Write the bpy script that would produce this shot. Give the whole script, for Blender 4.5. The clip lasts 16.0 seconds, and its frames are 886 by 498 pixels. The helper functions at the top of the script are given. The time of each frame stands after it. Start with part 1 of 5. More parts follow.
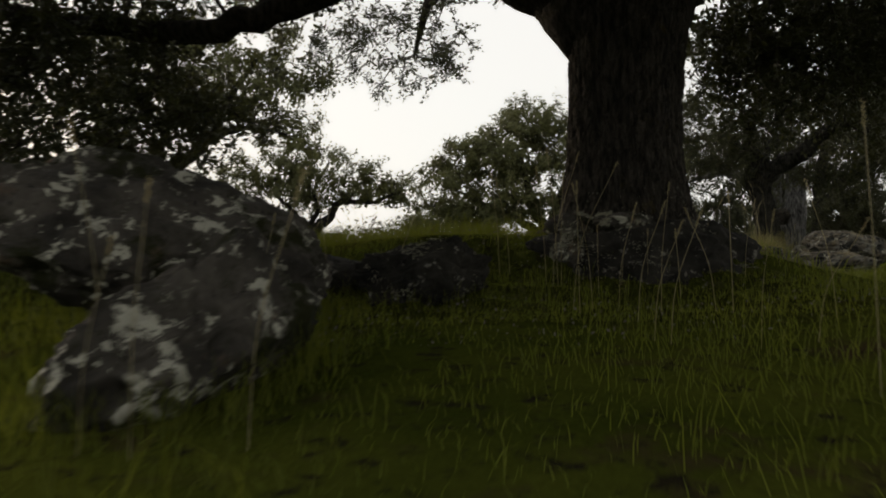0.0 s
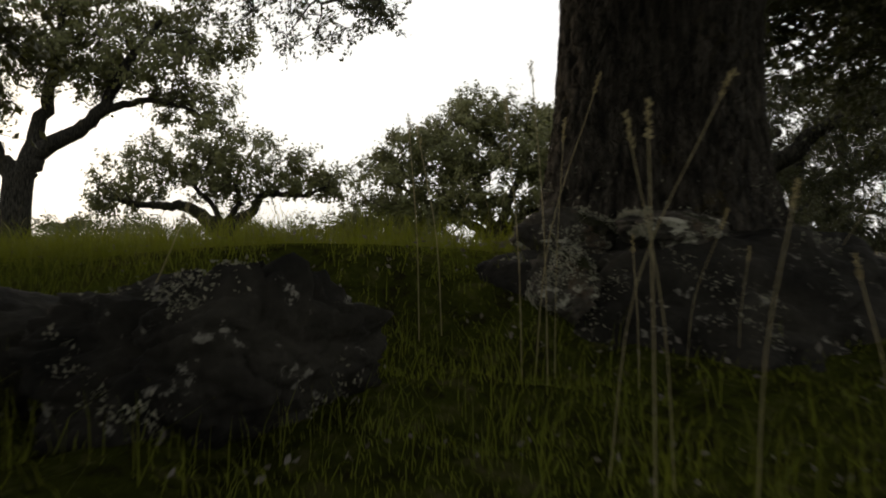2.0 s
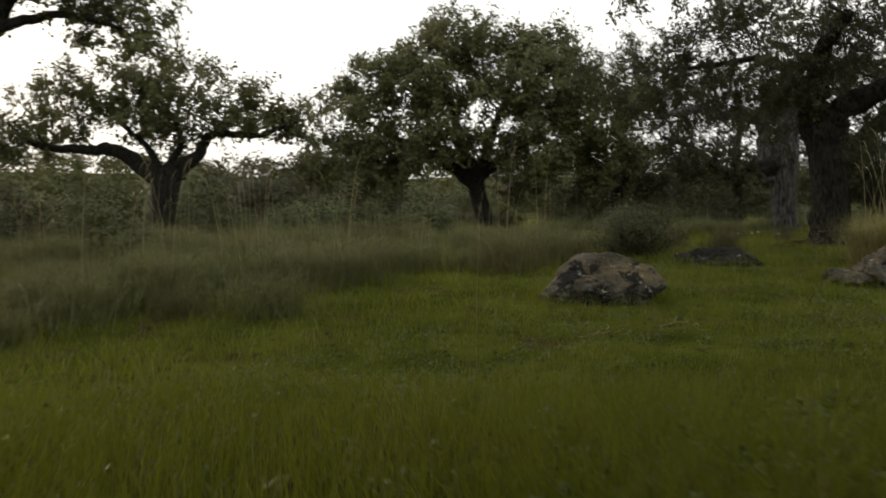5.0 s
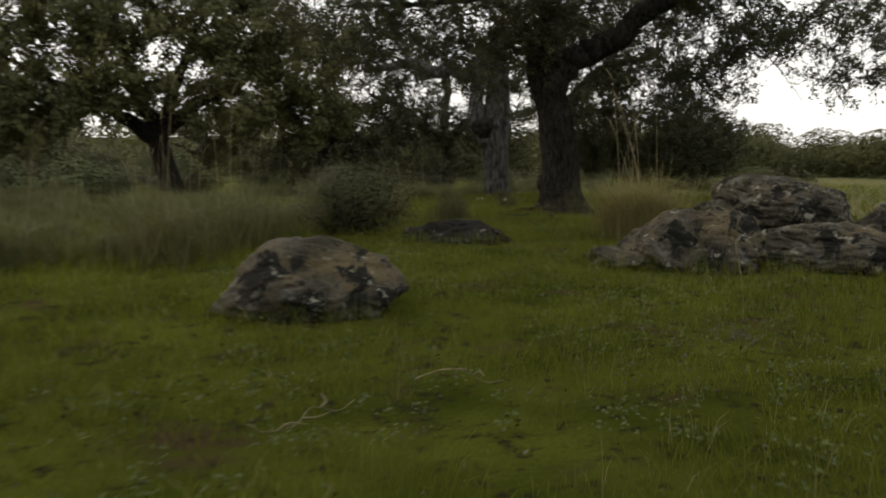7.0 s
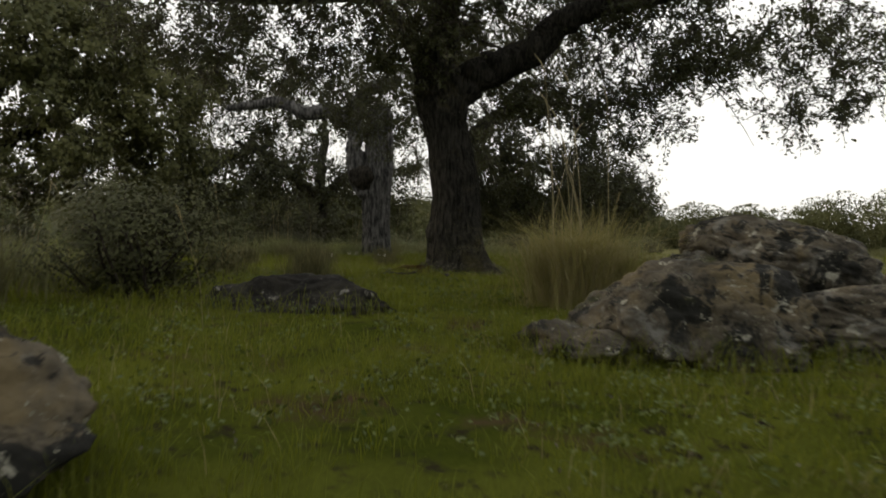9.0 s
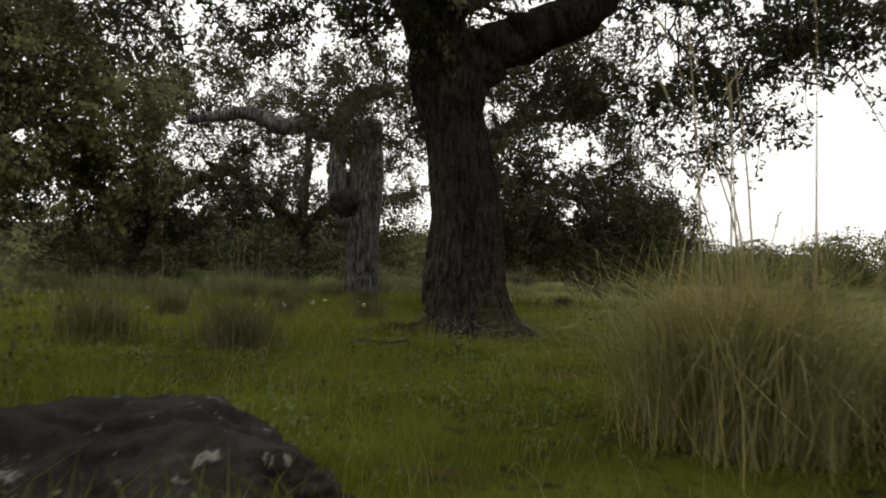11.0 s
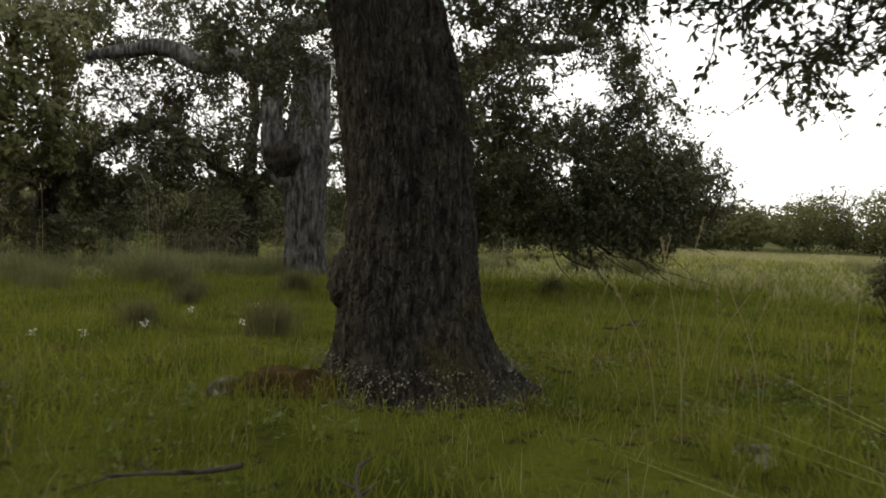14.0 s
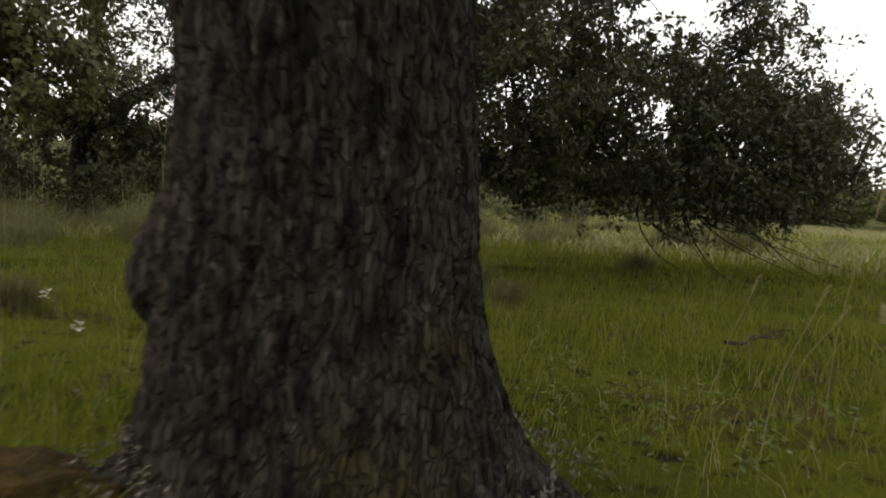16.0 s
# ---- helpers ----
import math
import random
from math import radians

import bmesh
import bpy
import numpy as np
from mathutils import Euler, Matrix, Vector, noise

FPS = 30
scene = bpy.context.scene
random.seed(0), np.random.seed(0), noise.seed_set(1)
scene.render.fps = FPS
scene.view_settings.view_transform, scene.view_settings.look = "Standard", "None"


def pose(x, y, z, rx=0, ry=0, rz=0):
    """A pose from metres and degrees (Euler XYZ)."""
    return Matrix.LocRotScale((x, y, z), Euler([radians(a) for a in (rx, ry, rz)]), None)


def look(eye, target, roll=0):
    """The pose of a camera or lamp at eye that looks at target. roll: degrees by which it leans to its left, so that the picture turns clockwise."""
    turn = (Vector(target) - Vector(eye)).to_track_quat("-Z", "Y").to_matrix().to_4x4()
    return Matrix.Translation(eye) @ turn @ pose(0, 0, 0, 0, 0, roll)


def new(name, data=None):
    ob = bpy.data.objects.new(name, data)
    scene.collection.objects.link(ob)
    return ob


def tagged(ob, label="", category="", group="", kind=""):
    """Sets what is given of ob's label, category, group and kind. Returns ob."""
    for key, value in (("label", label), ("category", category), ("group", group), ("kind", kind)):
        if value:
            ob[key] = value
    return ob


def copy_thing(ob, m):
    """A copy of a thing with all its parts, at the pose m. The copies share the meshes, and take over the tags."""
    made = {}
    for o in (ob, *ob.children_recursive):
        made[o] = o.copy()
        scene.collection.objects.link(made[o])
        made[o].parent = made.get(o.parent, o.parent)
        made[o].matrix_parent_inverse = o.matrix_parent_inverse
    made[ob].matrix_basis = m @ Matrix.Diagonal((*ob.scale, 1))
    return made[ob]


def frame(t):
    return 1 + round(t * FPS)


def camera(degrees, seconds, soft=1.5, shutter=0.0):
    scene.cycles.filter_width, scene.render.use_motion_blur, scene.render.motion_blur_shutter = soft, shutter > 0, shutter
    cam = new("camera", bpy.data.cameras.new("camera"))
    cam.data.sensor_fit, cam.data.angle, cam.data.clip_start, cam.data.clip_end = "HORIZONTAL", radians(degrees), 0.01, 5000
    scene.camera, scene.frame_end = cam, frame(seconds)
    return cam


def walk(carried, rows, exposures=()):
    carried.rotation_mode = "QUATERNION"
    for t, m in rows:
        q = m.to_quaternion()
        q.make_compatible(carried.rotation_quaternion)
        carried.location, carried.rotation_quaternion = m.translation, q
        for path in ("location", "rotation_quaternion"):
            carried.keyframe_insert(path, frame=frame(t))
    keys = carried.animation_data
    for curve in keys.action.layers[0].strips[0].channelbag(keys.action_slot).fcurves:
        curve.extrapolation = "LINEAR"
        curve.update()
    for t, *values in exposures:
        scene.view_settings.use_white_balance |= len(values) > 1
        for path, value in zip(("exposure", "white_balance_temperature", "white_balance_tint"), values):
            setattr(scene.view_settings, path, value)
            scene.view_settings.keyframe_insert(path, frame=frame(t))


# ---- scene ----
cam = camera(60.0, 16.0, soft=1.9, shutter=0.5)
PATH = [
    (0, (0.144, -4.154, 0.114), (0.099, -2.155, 0.178), -1.4),
    (0.5, (0.25, -3.419, 0.169), (0.263, -1.422, 0.264), -2.1),
    (1, (0.314, -2.712, 0.216), (0.392, -0.716, 0.3), -2.3),
    (1.5, (0.354, -2.055, 0.25), (0.478, -0.061, 0.33), -1.4),
    (2, (0.362, -1.413, 0.293), (0.456, 0.584, 0.354), 0.2),
    (2.5, (0.362, -0.821, 0.409), (0.412, 1.178, 0.456), 0.3),
    (3, (0.36, -0.27, 0.551), (0.393, 1.729, 0.589), -0.9),
    (3.2, (0.335, -0.1, 0.6), (0.377, 1.899, 0.618), -0.9),
    (5.3, (-0.774, 2.384, 0.931), (-0.427, 4.349, 0.791), -1.4),
    (5.5, (-0.73, 2.624, 0.936), (-0.311, 4.574, 0.786), -2.0),
    (6, (-0.476, 3.341, 0.946), (0.121, 5.241, 0.761), -1.5),
    (6.5, (-0.179, 3.989, 0.916), (0.613, 5.814, 0.707), -0.9),
    (7, (0.177, 4.599, 0.852), (1.139, 6.338, 0.628), 0.0),
    (7.5, (0.574, 5.184, 0.724), (1.647, 6.862, 0.534), 1.1),
    (8, (0.989, 5.791, 0.627), (2.142, 7.417, 0.468), 0.5),
    (8.5, (1.416, 6.402, 0.59), (2.644, 7.976, 0.469), 3.0),
    (9, (1.79, 6.963, 0.563), (3.013, 8.546, 0.519), 1.4),
    (9.2, (1.928, 7.206, 0.561), (3.145, 8.794, 0.539), 2.3),
    (11.3, (3.645, 9.504, 0.655), (4.887, 11.071, 0.7), 2.0),
    (11.5, (3.756, 9.639, 0.672), (5.02, 11.189, 0.699), 2.1),
    (12, (4.112, 10.011, 0.702), (5.407, 11.535, 0.697), 1.1),
    (12.5, (4.431, 10.361, 0.735), (5.72, 11.89, 0.761), 1.6),
    (13, (4.713, 10.658, 0.752), (6.01, 12.181, 0.78), 2.3),
    (13.5, (5.008, 10.967, 0.773), (6.296, 12.496, 0.73), 0.3),
    (14, (5.327, 11.283, 0.792), (6.611, 12.815, 0.732), 1.7),
    (14.5, (5.66, 11.605, 0.793), (6.924, 13.154, 0.724), 2.5),
    (15, (5.994, 11.945, 0.765), (7.199, 13.54, 0.672), 2.3),
    (15.5, (6.356, 12.291, 0.725), (7.515, 13.916, 0.601), 2.7),
    (16, (6.738, 12.617, 0.709), (7.864, 14.263, 0.555), 3.1),
]
walk(cam, [(t, look(eye, target, roll)) for t, eye, target, roll in PATH],
     exposures=[(0, -0.42), (1.0, -0.40), (2.0, -0.20), (3.2, -0.10), (5.3, -0.05), (9.2, -0.16), (11.3, 0.18), (16, 0.44)])
# ---- world and light ----
world = bpy.data.worlds.new("overcast_dusk")
scene.world = world
world.use_nodes = True
wt = world.node_tree
sky = wt.nodes.new("ShaderNodeTexSky")
sky.sky_type = 'NISHITA'
sky.sun_disc = False
sky.sun_elevation = radians(14.6)
sky.sun_rotation = radians(-45)
sky.air_density, sky.dust_density = 1.2, 4.0
dim = wt.nodes.new("ShaderNodeMix")
dim.data_type, dim.blend_type = 'RGBA', 'MULTIPLY'
dim.inputs[0].default_value = 1.0
dim.inputs[7].default_value = (0.10, 0.10, 0.10, 1)
wt.links.new(sky.outputs[0], dim.inputs[6])
cloud = wt.nodes.new("ShaderNodeMix")
cloud.data_type = 'RGBA'
cloud.inputs[0].default_value = 0.82
cloud.inputs[7].default_value = (1.48, 1.45, 1.38, 1)
wt.links.new(dim.outputs[2], cloud.inputs[6])
wt.links.new(cloud.outputs[2], wt.nodes["Background"].inputs[0])
wt.nodes["Background"].inputs[1].default_value = 1.0

sun = new("sun", bpy.data.lights.new("sun", 'SUN'))
sun.data.energy, sun.data.angle, sun.data.color = 1.4, radians(12), (1.0, 0.80, 0.58)
sun.matrix_world = look((-14.1, 14.1, 5.2), (0, 0, 0))


# ---- materials ----
def material(name, base, alt, scale=8.0, rough=0.9, bump=0.3, fine=60.0, detail=8.0, spread=(0.35, 0.65)):
    """Two-scale noise between two colours, with fine relief."""
    m = bpy.data.materials.new(name)
    m.use_nodes = True
    t = m.node_tree
    p = t.nodes["Principled BSDF"]
    p.inputs["Roughness"].default_value = rough
    p.inputs["Specular IOR Level"].default_value = 0.12
    co = t.nodes.new("ShaderNodeTexCoord")
    a = t.nodes.new("ShaderNodeTexNoise")
    a.inputs["Scale"].default_value, a.inputs["Detail"].default_value = scale, detail
    b = t.nodes.new("ShaderNodeTexNoise")
    b.inputs["Scale"].default_value, b.inputs["Detail"].default_value = fine, 4.0
    r = t.nodes.new("ShaderNodeValToRGB")
    r.color_ramp.elements[0].position, r.color_ramp.elements[1].position = spread
    r.color_ramp.elements[0].color, r.color_ramp.elements[1].color = (*base, 1), (*alt, 1)
    k = t.nodes.new("ShaderNodeMix")
    k.data_type, k.blend_type = 'RGBA', 'OVERLAY'
    k.inputs[0].default_value = 0.45
    u = t.nodes.new("ShaderNodeBump")
    u.inputs["Strength"].default_value, u.inputs["Distance"].default_value = bump, 0.01
    for n in (a, b):
        t.links.new(co.outputs["Object"], n.inputs["Vector"])
    t.links.new(a.outputs["Fac"], r.inputs["Fac"])
    t.links.new(r.outputs["Color"], k.inputs[6])
    t.links.new(b.outputs["Fac"], k.inputs[7])
    t.links.new(k.outputs[2], p.inputs["Base Color"])
    t.links.new(b.outputs["Fac"], u.inputs["Height"])
    t.links.new(u.outputs["Normal"], p.inputs["Normal"])
    return m


def patches(m, colour, scale, low, high, warp=0.0, offset=0.0):
    """Lays irregular patches of another colour over a material (lichen, moss, dirt)."""
    t = m.node_tree
    p = t.nodes["Principled BSDF"]
    src = p.inputs["Base Color"].links[0].from_socket
    co = t.nodes.new("ShaderNodeTexCoord")
    mp = t.nodes.new("ShaderNodeMapping")
    mp.inputs["Location"].default_value = (offset, offset * 1.7, offset * 0.6)
    n = t.nodes.new("ShaderNodeTexNoise")
    n.inputs["Scale"].default_value, n.inputs["Detail"].default_value = scale, 7.0
    n.inputs["Roughness"].default_value, n.inputs["Distortion"].default_value = 0.72, warp
    r = t.nodes.new("ShaderNodeValToRGB")
    r.color_ramp.elements[0].position, r.color_ramp.elements[1].position = low, high
    x = t.nodes.new("ShaderNodeMix")
    x.data_type = 'RGBA'
    x.inputs[7].default_value = (*colour, 1)
    t.links.new(co.outputs["Object"], mp.inputs["Vector"])
    t.links.new(mp.outputs["Vector"], n.inputs["Vector"])
    t.links.new(n.outputs["Fac"], r.inputs["Fac"])
    t.links.new(r.outputs["Color"], x.inputs[0])
    t.links.new(src, x.inputs[6])
    t.links.new(x.outputs[2], p.inputs["Base Color"])
    return m


def leafy(name, low, high, through_colour, rough=0.55, mix=0.3, vary=0.0):
    """Leaves or blades: colour by island and, by vary, from plant to plant, partly letting light through."""
    m = bpy.data.materials.new(name)
    m.use_nodes = True
    t = m.node_tree
    p = t.nodes["Principled BSDF"]
    p.inputs["Roughness"].default_value = rough
    p.inputs["Specular IOR Level"].default_value = 0.25
    g = t.nodes.new("ShaderNodeNewGeometry")
    r = t.nodes.new("ShaderNodeValToRGB")
    r.color_ramp.elements[0].color, r.color_ramp.elements[1].color = (*low, 1), (*high, 1)
    co = t.nodes.new("ShaderNodeTexCoord")
    n = t.nodes.new("ShaderNodeTexNoise")
    n.inputs["Scale"].default_value, n.inputs["Detail"].default_value = 0.9, 4.0
    k = t.nodes.new("ShaderNodeMath")
    k.operation = 'MULTIPLY_ADD'
    k.inputs[1].default_value = 0.45
    k2 = t.nodes.new("ShaderNodeMath")
    k2.operation = 'MULTIPLY_ADD'
    k2.inputs[1].default_value, k2.inputs[2].default_value = 1.3, -0.38
    t.links.new(co.outputs["Object"], n.inputs["Vector"])
    t.links.new(n.outputs["Fac"], k2.inputs[0])
    t.links.new(g.outputs["Random Per Island"], k.inputs[0])
    t.links.new(k2.outputs[0], k.inputs[2])
    t.links.new(k.outputs[0], r.inputs["Fac"])
    colour = r.outputs["Color"]
    if vary:
        info, each, tone = t.nodes.new("ShaderNodeObjectInfo"), t.nodes.new("ShaderNodeMapRange"), t.nodes.new("ShaderNodeHueSaturation")
        each.inputs["To Min"].default_value, each.inputs["To Max"].default_value = 1 - vary, 1 + vary
        hue = t.nodes.new("ShaderNodeMapRange")
        hue.inputs["To Min"].default_value, hue.inputs["To Max"].default_value = 0.5 - 0.05 * vary, 0.5 + 0.08 * vary
        t.links.new(info.outputs["Random"], each.inputs["Value"])
        t.links.new(info.outputs["Random"], hue.inputs["Value"])
        t.links.new(each.outputs["Result"], tone.inputs["Value"])
        t.links.new(hue.outputs["Result"], tone.inputs["Hue"])
        t.links.new(colour, tone.inputs["Color"])
        colour = tone.outputs["Color"]
    t.links.new(colour, p.inputs["Base Color"])
    tr = t.nodes.new("ShaderNodeBsdfTranslucent")
    tr.inputs["Color"].default_value = (*through_colour, 1)
    s = t.nodes.new("ShaderNodeMixShader")
    s.inputs[0].default_value = mix
    t.links.new(p.outputs[0], s.inputs[1])
    t.links.new(tr.outputs[0], s.inputs[2])
    t.links.new(s.outputs[0], t.nodes["Material Output"].inputs[0])
    return m


def stretched(name, dark, light, scale, squeeze, rough=0.95, bump=0.8, speck=None, relief=70.0):
    """Bark or split wood: streaks that run up the trunk, with grain and pale specks."""
    m = material(name, dark, light, scale, rough, bump, 70, 6, (0.36, 0.68))
    t = m.node_tree
    mp = t.nodes.new("ShaderNodeMapping")
    mp.inputs["Scale"].default_value = (1, 1, squeeze)
    co = [n for n in t.nodes if n.type == 'TEX_COORD'][0]
    t.links.new(co.outputs["Object"], mp.inputs["Vector"])
    for n in t.nodes:
        if n.type == 'TEX_NOISE':
            t.links.new(mp.outputs["Vector"], n.inputs["Vector"])
    vo = t.nodes.new("ShaderNodeTexVoronoi")
    vo.feature = 'DISTANCE_TO_EDGE'
    vo.inputs["Scale"].default_value = relief
    mv = t.nodes.new("ShaderNodeMapping")
    mv.inputs["Scale"].default_value = (1, 1, squeeze)
    wob = t.nodes.new("ShaderNodeTexNoise")
    wob.inputs["Scale"].default_value = 9.0
    add = t.nodes.new("ShaderNodeMix")
    add.data_type, add.blend_type = 'RGBA', 'ADD'
    add.inputs[0].default_value = 0.05
    t.links.new(co.outputs["Object"], wob.inputs["Vector"])
    t.links.new(co.outputs["Object"], add.inputs[6])
    t.links.new(wob.outputs["Color"], add.inputs[7])
    t.links.new(add.outputs[2], mv.inputs["Vector"])
    t.links.new(mv.outputs["Vector"], vo.inputs["Vector"])
    vc = t.nodes.new("ShaderNodeTexVoronoi")
    vc.inputs["Scale"].default_value = relief
    t.links.new(mv.outputs["Vector"], vc.inputs["Vector"])
    tone = t.nodes.new("ShaderNodeHueSaturation")
    val = t.nodes.new("ShaderNodeMapRange")
    val.inputs["To Min"].default_value, val.inputs["To Max"].default_value = 0.8, 1.2
    t.links.new(vc.outputs["Color"], val.inputs["Value"])
    t.links.new(val.outputs["Result"], tone.inputs["Value"])
    p = t.nodes["Principled BSDF"]
    t.links.new(p.inputs["Base Color"].links[0].from_socket, tone.inputs["Color"])
    t.links.new(tone.outputs["Color"], p.inputs["Base Color"])
    rr = t.nodes.new("ShaderNodeValToRGB")
    rr.color_ramp.elements[1].position = 0.16
    t.links.new(vo.outputs["Distance"], rr.inputs["Fac"])
    b2 = t.nodes.new("ShaderNodeBump")
    b2.inputs["Strength"].default_value, b2.inputs["Distance"].default_value = 1.0, 0.012
    old = t.nodes["Principled BSDF"].inputs["Normal"].links[0].from_socket
    t.links.new(rr.outputs["Color"], b2.inputs["Height"])
    t.links.new(old, b2.inputs["Normal"])
    t.links.new(b2.outputs["Normal"], t.nodes["Principled BSDF"].inputs["Normal"])
    if speck:
        patches(m, speck, 16.0, 0.62, 0.68, 0.2, 4.0)
    return m


M_SOIL = material("meadow_ground", (0.030, 0.038, 0.006), (0.066, 0.074, 0.012), 1.3, 0.95, 0.8, 55)
M_SOIL.node_tree.nodes["Principled BSDF"].inputs["Specular IOR Level"].default_value = 0.0
patches(M_SOIL, (0.045, 0.032, 0.018), 1.6, 0.55, 0.66, 0.4)
patches(M_SOIL, (0.018, 0.015, 0.010), 9.0, 0.54, 0.64, 0.2, 3.0)


def bare_strip(m, colour, y0, y1, x1):
    """Bare earth along the bank, with a ragged edge."""
    t = m.node_tree
    p = t.nodes["Principled BSDF"]
    co = t.nodes.new("ShaderNodeTexCoord")
    n = t.nodes.new("ShaderNodeTexNoise")
    n.inputs["Scale"].default_value, n.inputs["Detail"].default_value = 2.2, 8.0
    n.inputs["Roughness"].default_value = 0.7
    sep = t.nodes.new("ShaderNodeSeparateXYZ")
    t.links.new(co.outputs["Object"], n.inputs["Vector"])
    t.links.new(co.outputs["Object"], sep.inputs[0])
    jag = t.nodes.new("ShaderNodeMath")
    jag.operation = 'MULTIPLY_ADD'
    jag.inputs[1].default_value, jag.inputs[2].default_value = 2.4, -1.2
    t.links.new(n.outputs["Fac"], jag.inputs[0])
    mask = None
    for axis, lo, hi in (("Y", y0 - 0.25, y0 + 0.25), ("Y", y1 + 0.12, y1 - 0.12), ("X", x1 + 0.4, x1 - 0.4)):
        add = t.nodes.new("ShaderNodeMath")
        add.operation = 'ADD'
        t.links.new(sep.outputs[axis], add.inputs[0])
        t.links.new(jag.outputs[0], add.inputs[1])
        r = t.nodes.new("ShaderNodeMapRange")
        r.inputs["From Min"].default_value, r.inputs["From Max"].default_value = lo, hi
        t.links.new(add.outputs[0], r.inputs["Value"])
        if mask is None:
            mask = r.outputs["Result"]
        else:
            k = t.nodes.new("ShaderNodeMath")
            k.operation = 'MULTIPLY'
            t.links.new(mask, k.inputs[0])
            t.links.new(r.outputs["Result"], k.inputs[1])
            mask = k.outputs[0]
    x = t.nodes.new("ShaderNodeMix")
    x.data_type = 'RGBA'
    fine = t.nodes.new("ShaderNodeTexNoise")
    fine.inputs["Scale"].default_value, fine.inputs["Detail"].default_value = 11.0, 9.0
    fine.inputs["Roughness"].default_value = 0.75
    tone = t.nodes.new("ShaderNodeValToRGB")
    tone.color_ramp.elements[0].position, tone.color_ramp.elements[1].position = 0.38, 0.68
    tone.color_ramp.elements[0].color = (colour[0] * 0.22, colour[1] * 0.22, colour[2] * 0.2, 1)
    tone.color_ramp.elements[1].color = (*colour, 1)
    moss = tone.color_ramp.elements.new(0.53)
    moss.color = (colour[0] * 0.45, colour[1] * 0.6, colour[2] * 0.2, 1)
    t.links.new(co.outputs["Object"], fine.inputs["Vector"])
    t.links.new(fine.outputs["Fac"], tone.inputs["Fac"])
    t.links.new(tone.outputs["Color"], x.inputs[7])
    t.links.new(mask, x.inputs[0])
    t.links.new(p.inputs["Base Color"].links[0].from_socket, x.inputs[6])
    t.links.new(x.outputs[2], p.inputs["Base Color"])


bare_strip(M_SOIL, (0.062, 0.056, 0.028), -0.7, 1.4, 2.3)
M_GRASS = leafy("green_grass", (0.036, 0.047, 0.005), (0.158, 0.172, 0.018), (0.14, 0.16, 0.010), 0.7, 0.4)
M_DRY = leafy("dry_grass", (0.12, 0.108, 0.055), (0.30, 0.265, 0.155), (0.30, 0.24, 0.10), 0.7, 0.3)
M_PALE = leafy("pale_grass", (0.115, 0.118, 0.048), (0.30, 0.29, 0.15), (0.22, 0.21, 0.08), 0.7, 0.3)
M_FEATHER = leafy("feathery_blades", (0.046, 0.054, 0.018), (0.185, 0.18, 0.082), (0.15, 0.145, 0.045), 0.65, 0.3, 0.35)
M_TUSSOCK = leafy("tussock_blades", (0.065, 0.072, 0.020), (0.32, 0.285, 0.125), (0.25, 0.22, 0.06), 0.65, 0.3)
M_BARK = stretched("cork_bark", (0.0080, 0.0076, 0.0062), (0.050, 0.0465, 0.037), 34, 0.22, speck=(0.078, 0.075, 0.062))
patches(M_BARK, (0.052, 0.044, 0.016), 2.6, 0.56, 0.72, 0.3, 6.0)
M_BARK_MOSSY = stretched("shaded_bark", (0.013, 0.0115, 0.009), (0.060, 0.052, 0.041), 30, 0.2, speck=(0.075, 0.068, 0.052))
patches(M_BARK_MOSSY, (0.055, 0.042, 0.010), 3.0, 0.60, 0.72, 0.3)
M_TWIG = material("twig_bark", (0.022, 0.018, 0.015), (0.055, 0.046, 0.038), 9, 0.95, 0.3, 60)
M_DEADWOOD = stretched("weathered_wood", (0.026, 0.0255, 0.025), (0.165, 0.160, 0.150), 22, 0.2, relief=45.0)
patches(M_DEADWOOD, (0.022, 0.021, 0.020), 2.2, 0.54, 0.66, 0.4, 3.0)
M_LEAF = leafy("holm_oak_leaves", (0.016, 0.020, 0.008), (0.066, 0.070, 0.028), (0.07, 0.07, 0.016), 0.5, 0.2)
# holm oak leaves again, with the paleness of distance put into the colour
M_LEAF_FAR = leafy("distance_paled_leaves", (0.036, 0.043, 0.015), (0.140, 0.142, 0.052), (0.11, 0.11, 0.03), 0.6, 0.22)
M_WOODS = leafy("woodland_leaves", (0.026, 0.032, 0.011), (0.105, 0.108, 0.038), (0.08, 0.08, 0.02), 0.7, 0.2)
M_BUSH = leafy("bush_leaves", (0.024, 0.029, 0.009), (0.088, 0.090, 0.034), (0.07, 0.07, 0.02), 0.6, 0.2)
M_SHRUB = leafy("shrub_leaves", (0.024, 0.028, 0.010), (0.105, 0.107, 0.042), (0.08, 0.08, 0.025), 0.65, 0.2, 0.6)
M_ROCK = material("granite", (0.030, 0.027, 0.020), (0.092, 0.080, 0.058), 4, 0.92, 1.0, 38, 10)
patches(M_ROCK, (0.100, 0.080, 0.044), 1.7, 0.50, 0.62, 0.5, 9.0)
patches(M_ROCK, (0.100, 0.098, 0.086), 3.3, 0.53, 0.60, 0.4, 17.0)
patches(M_ROCK, (0.013, 0.013, 0.011), 4.2, 0.51, 0.56, 0.6, 2.0)
patches(M_ROCK, (0.020, 0.019, 0.016), 13.0, 0.57, 0.62, 0.3, 21.0)
patches(M_ROCK, (0.21, 0.205, 0.165), 9.0, 0.60, 0.625, 0.2, 5.0)
patches(M_ROCK, (0.032, 0.036, 0.012), 2.6, 0.58, 0.68, 0.3, 13.0)
M_ROCK_DARK = material("mossy_granite", (0.022, 0.020, 0.017), (0.066, 0.060, 0.050), 4, 0.95, 1.0, 38, 10)
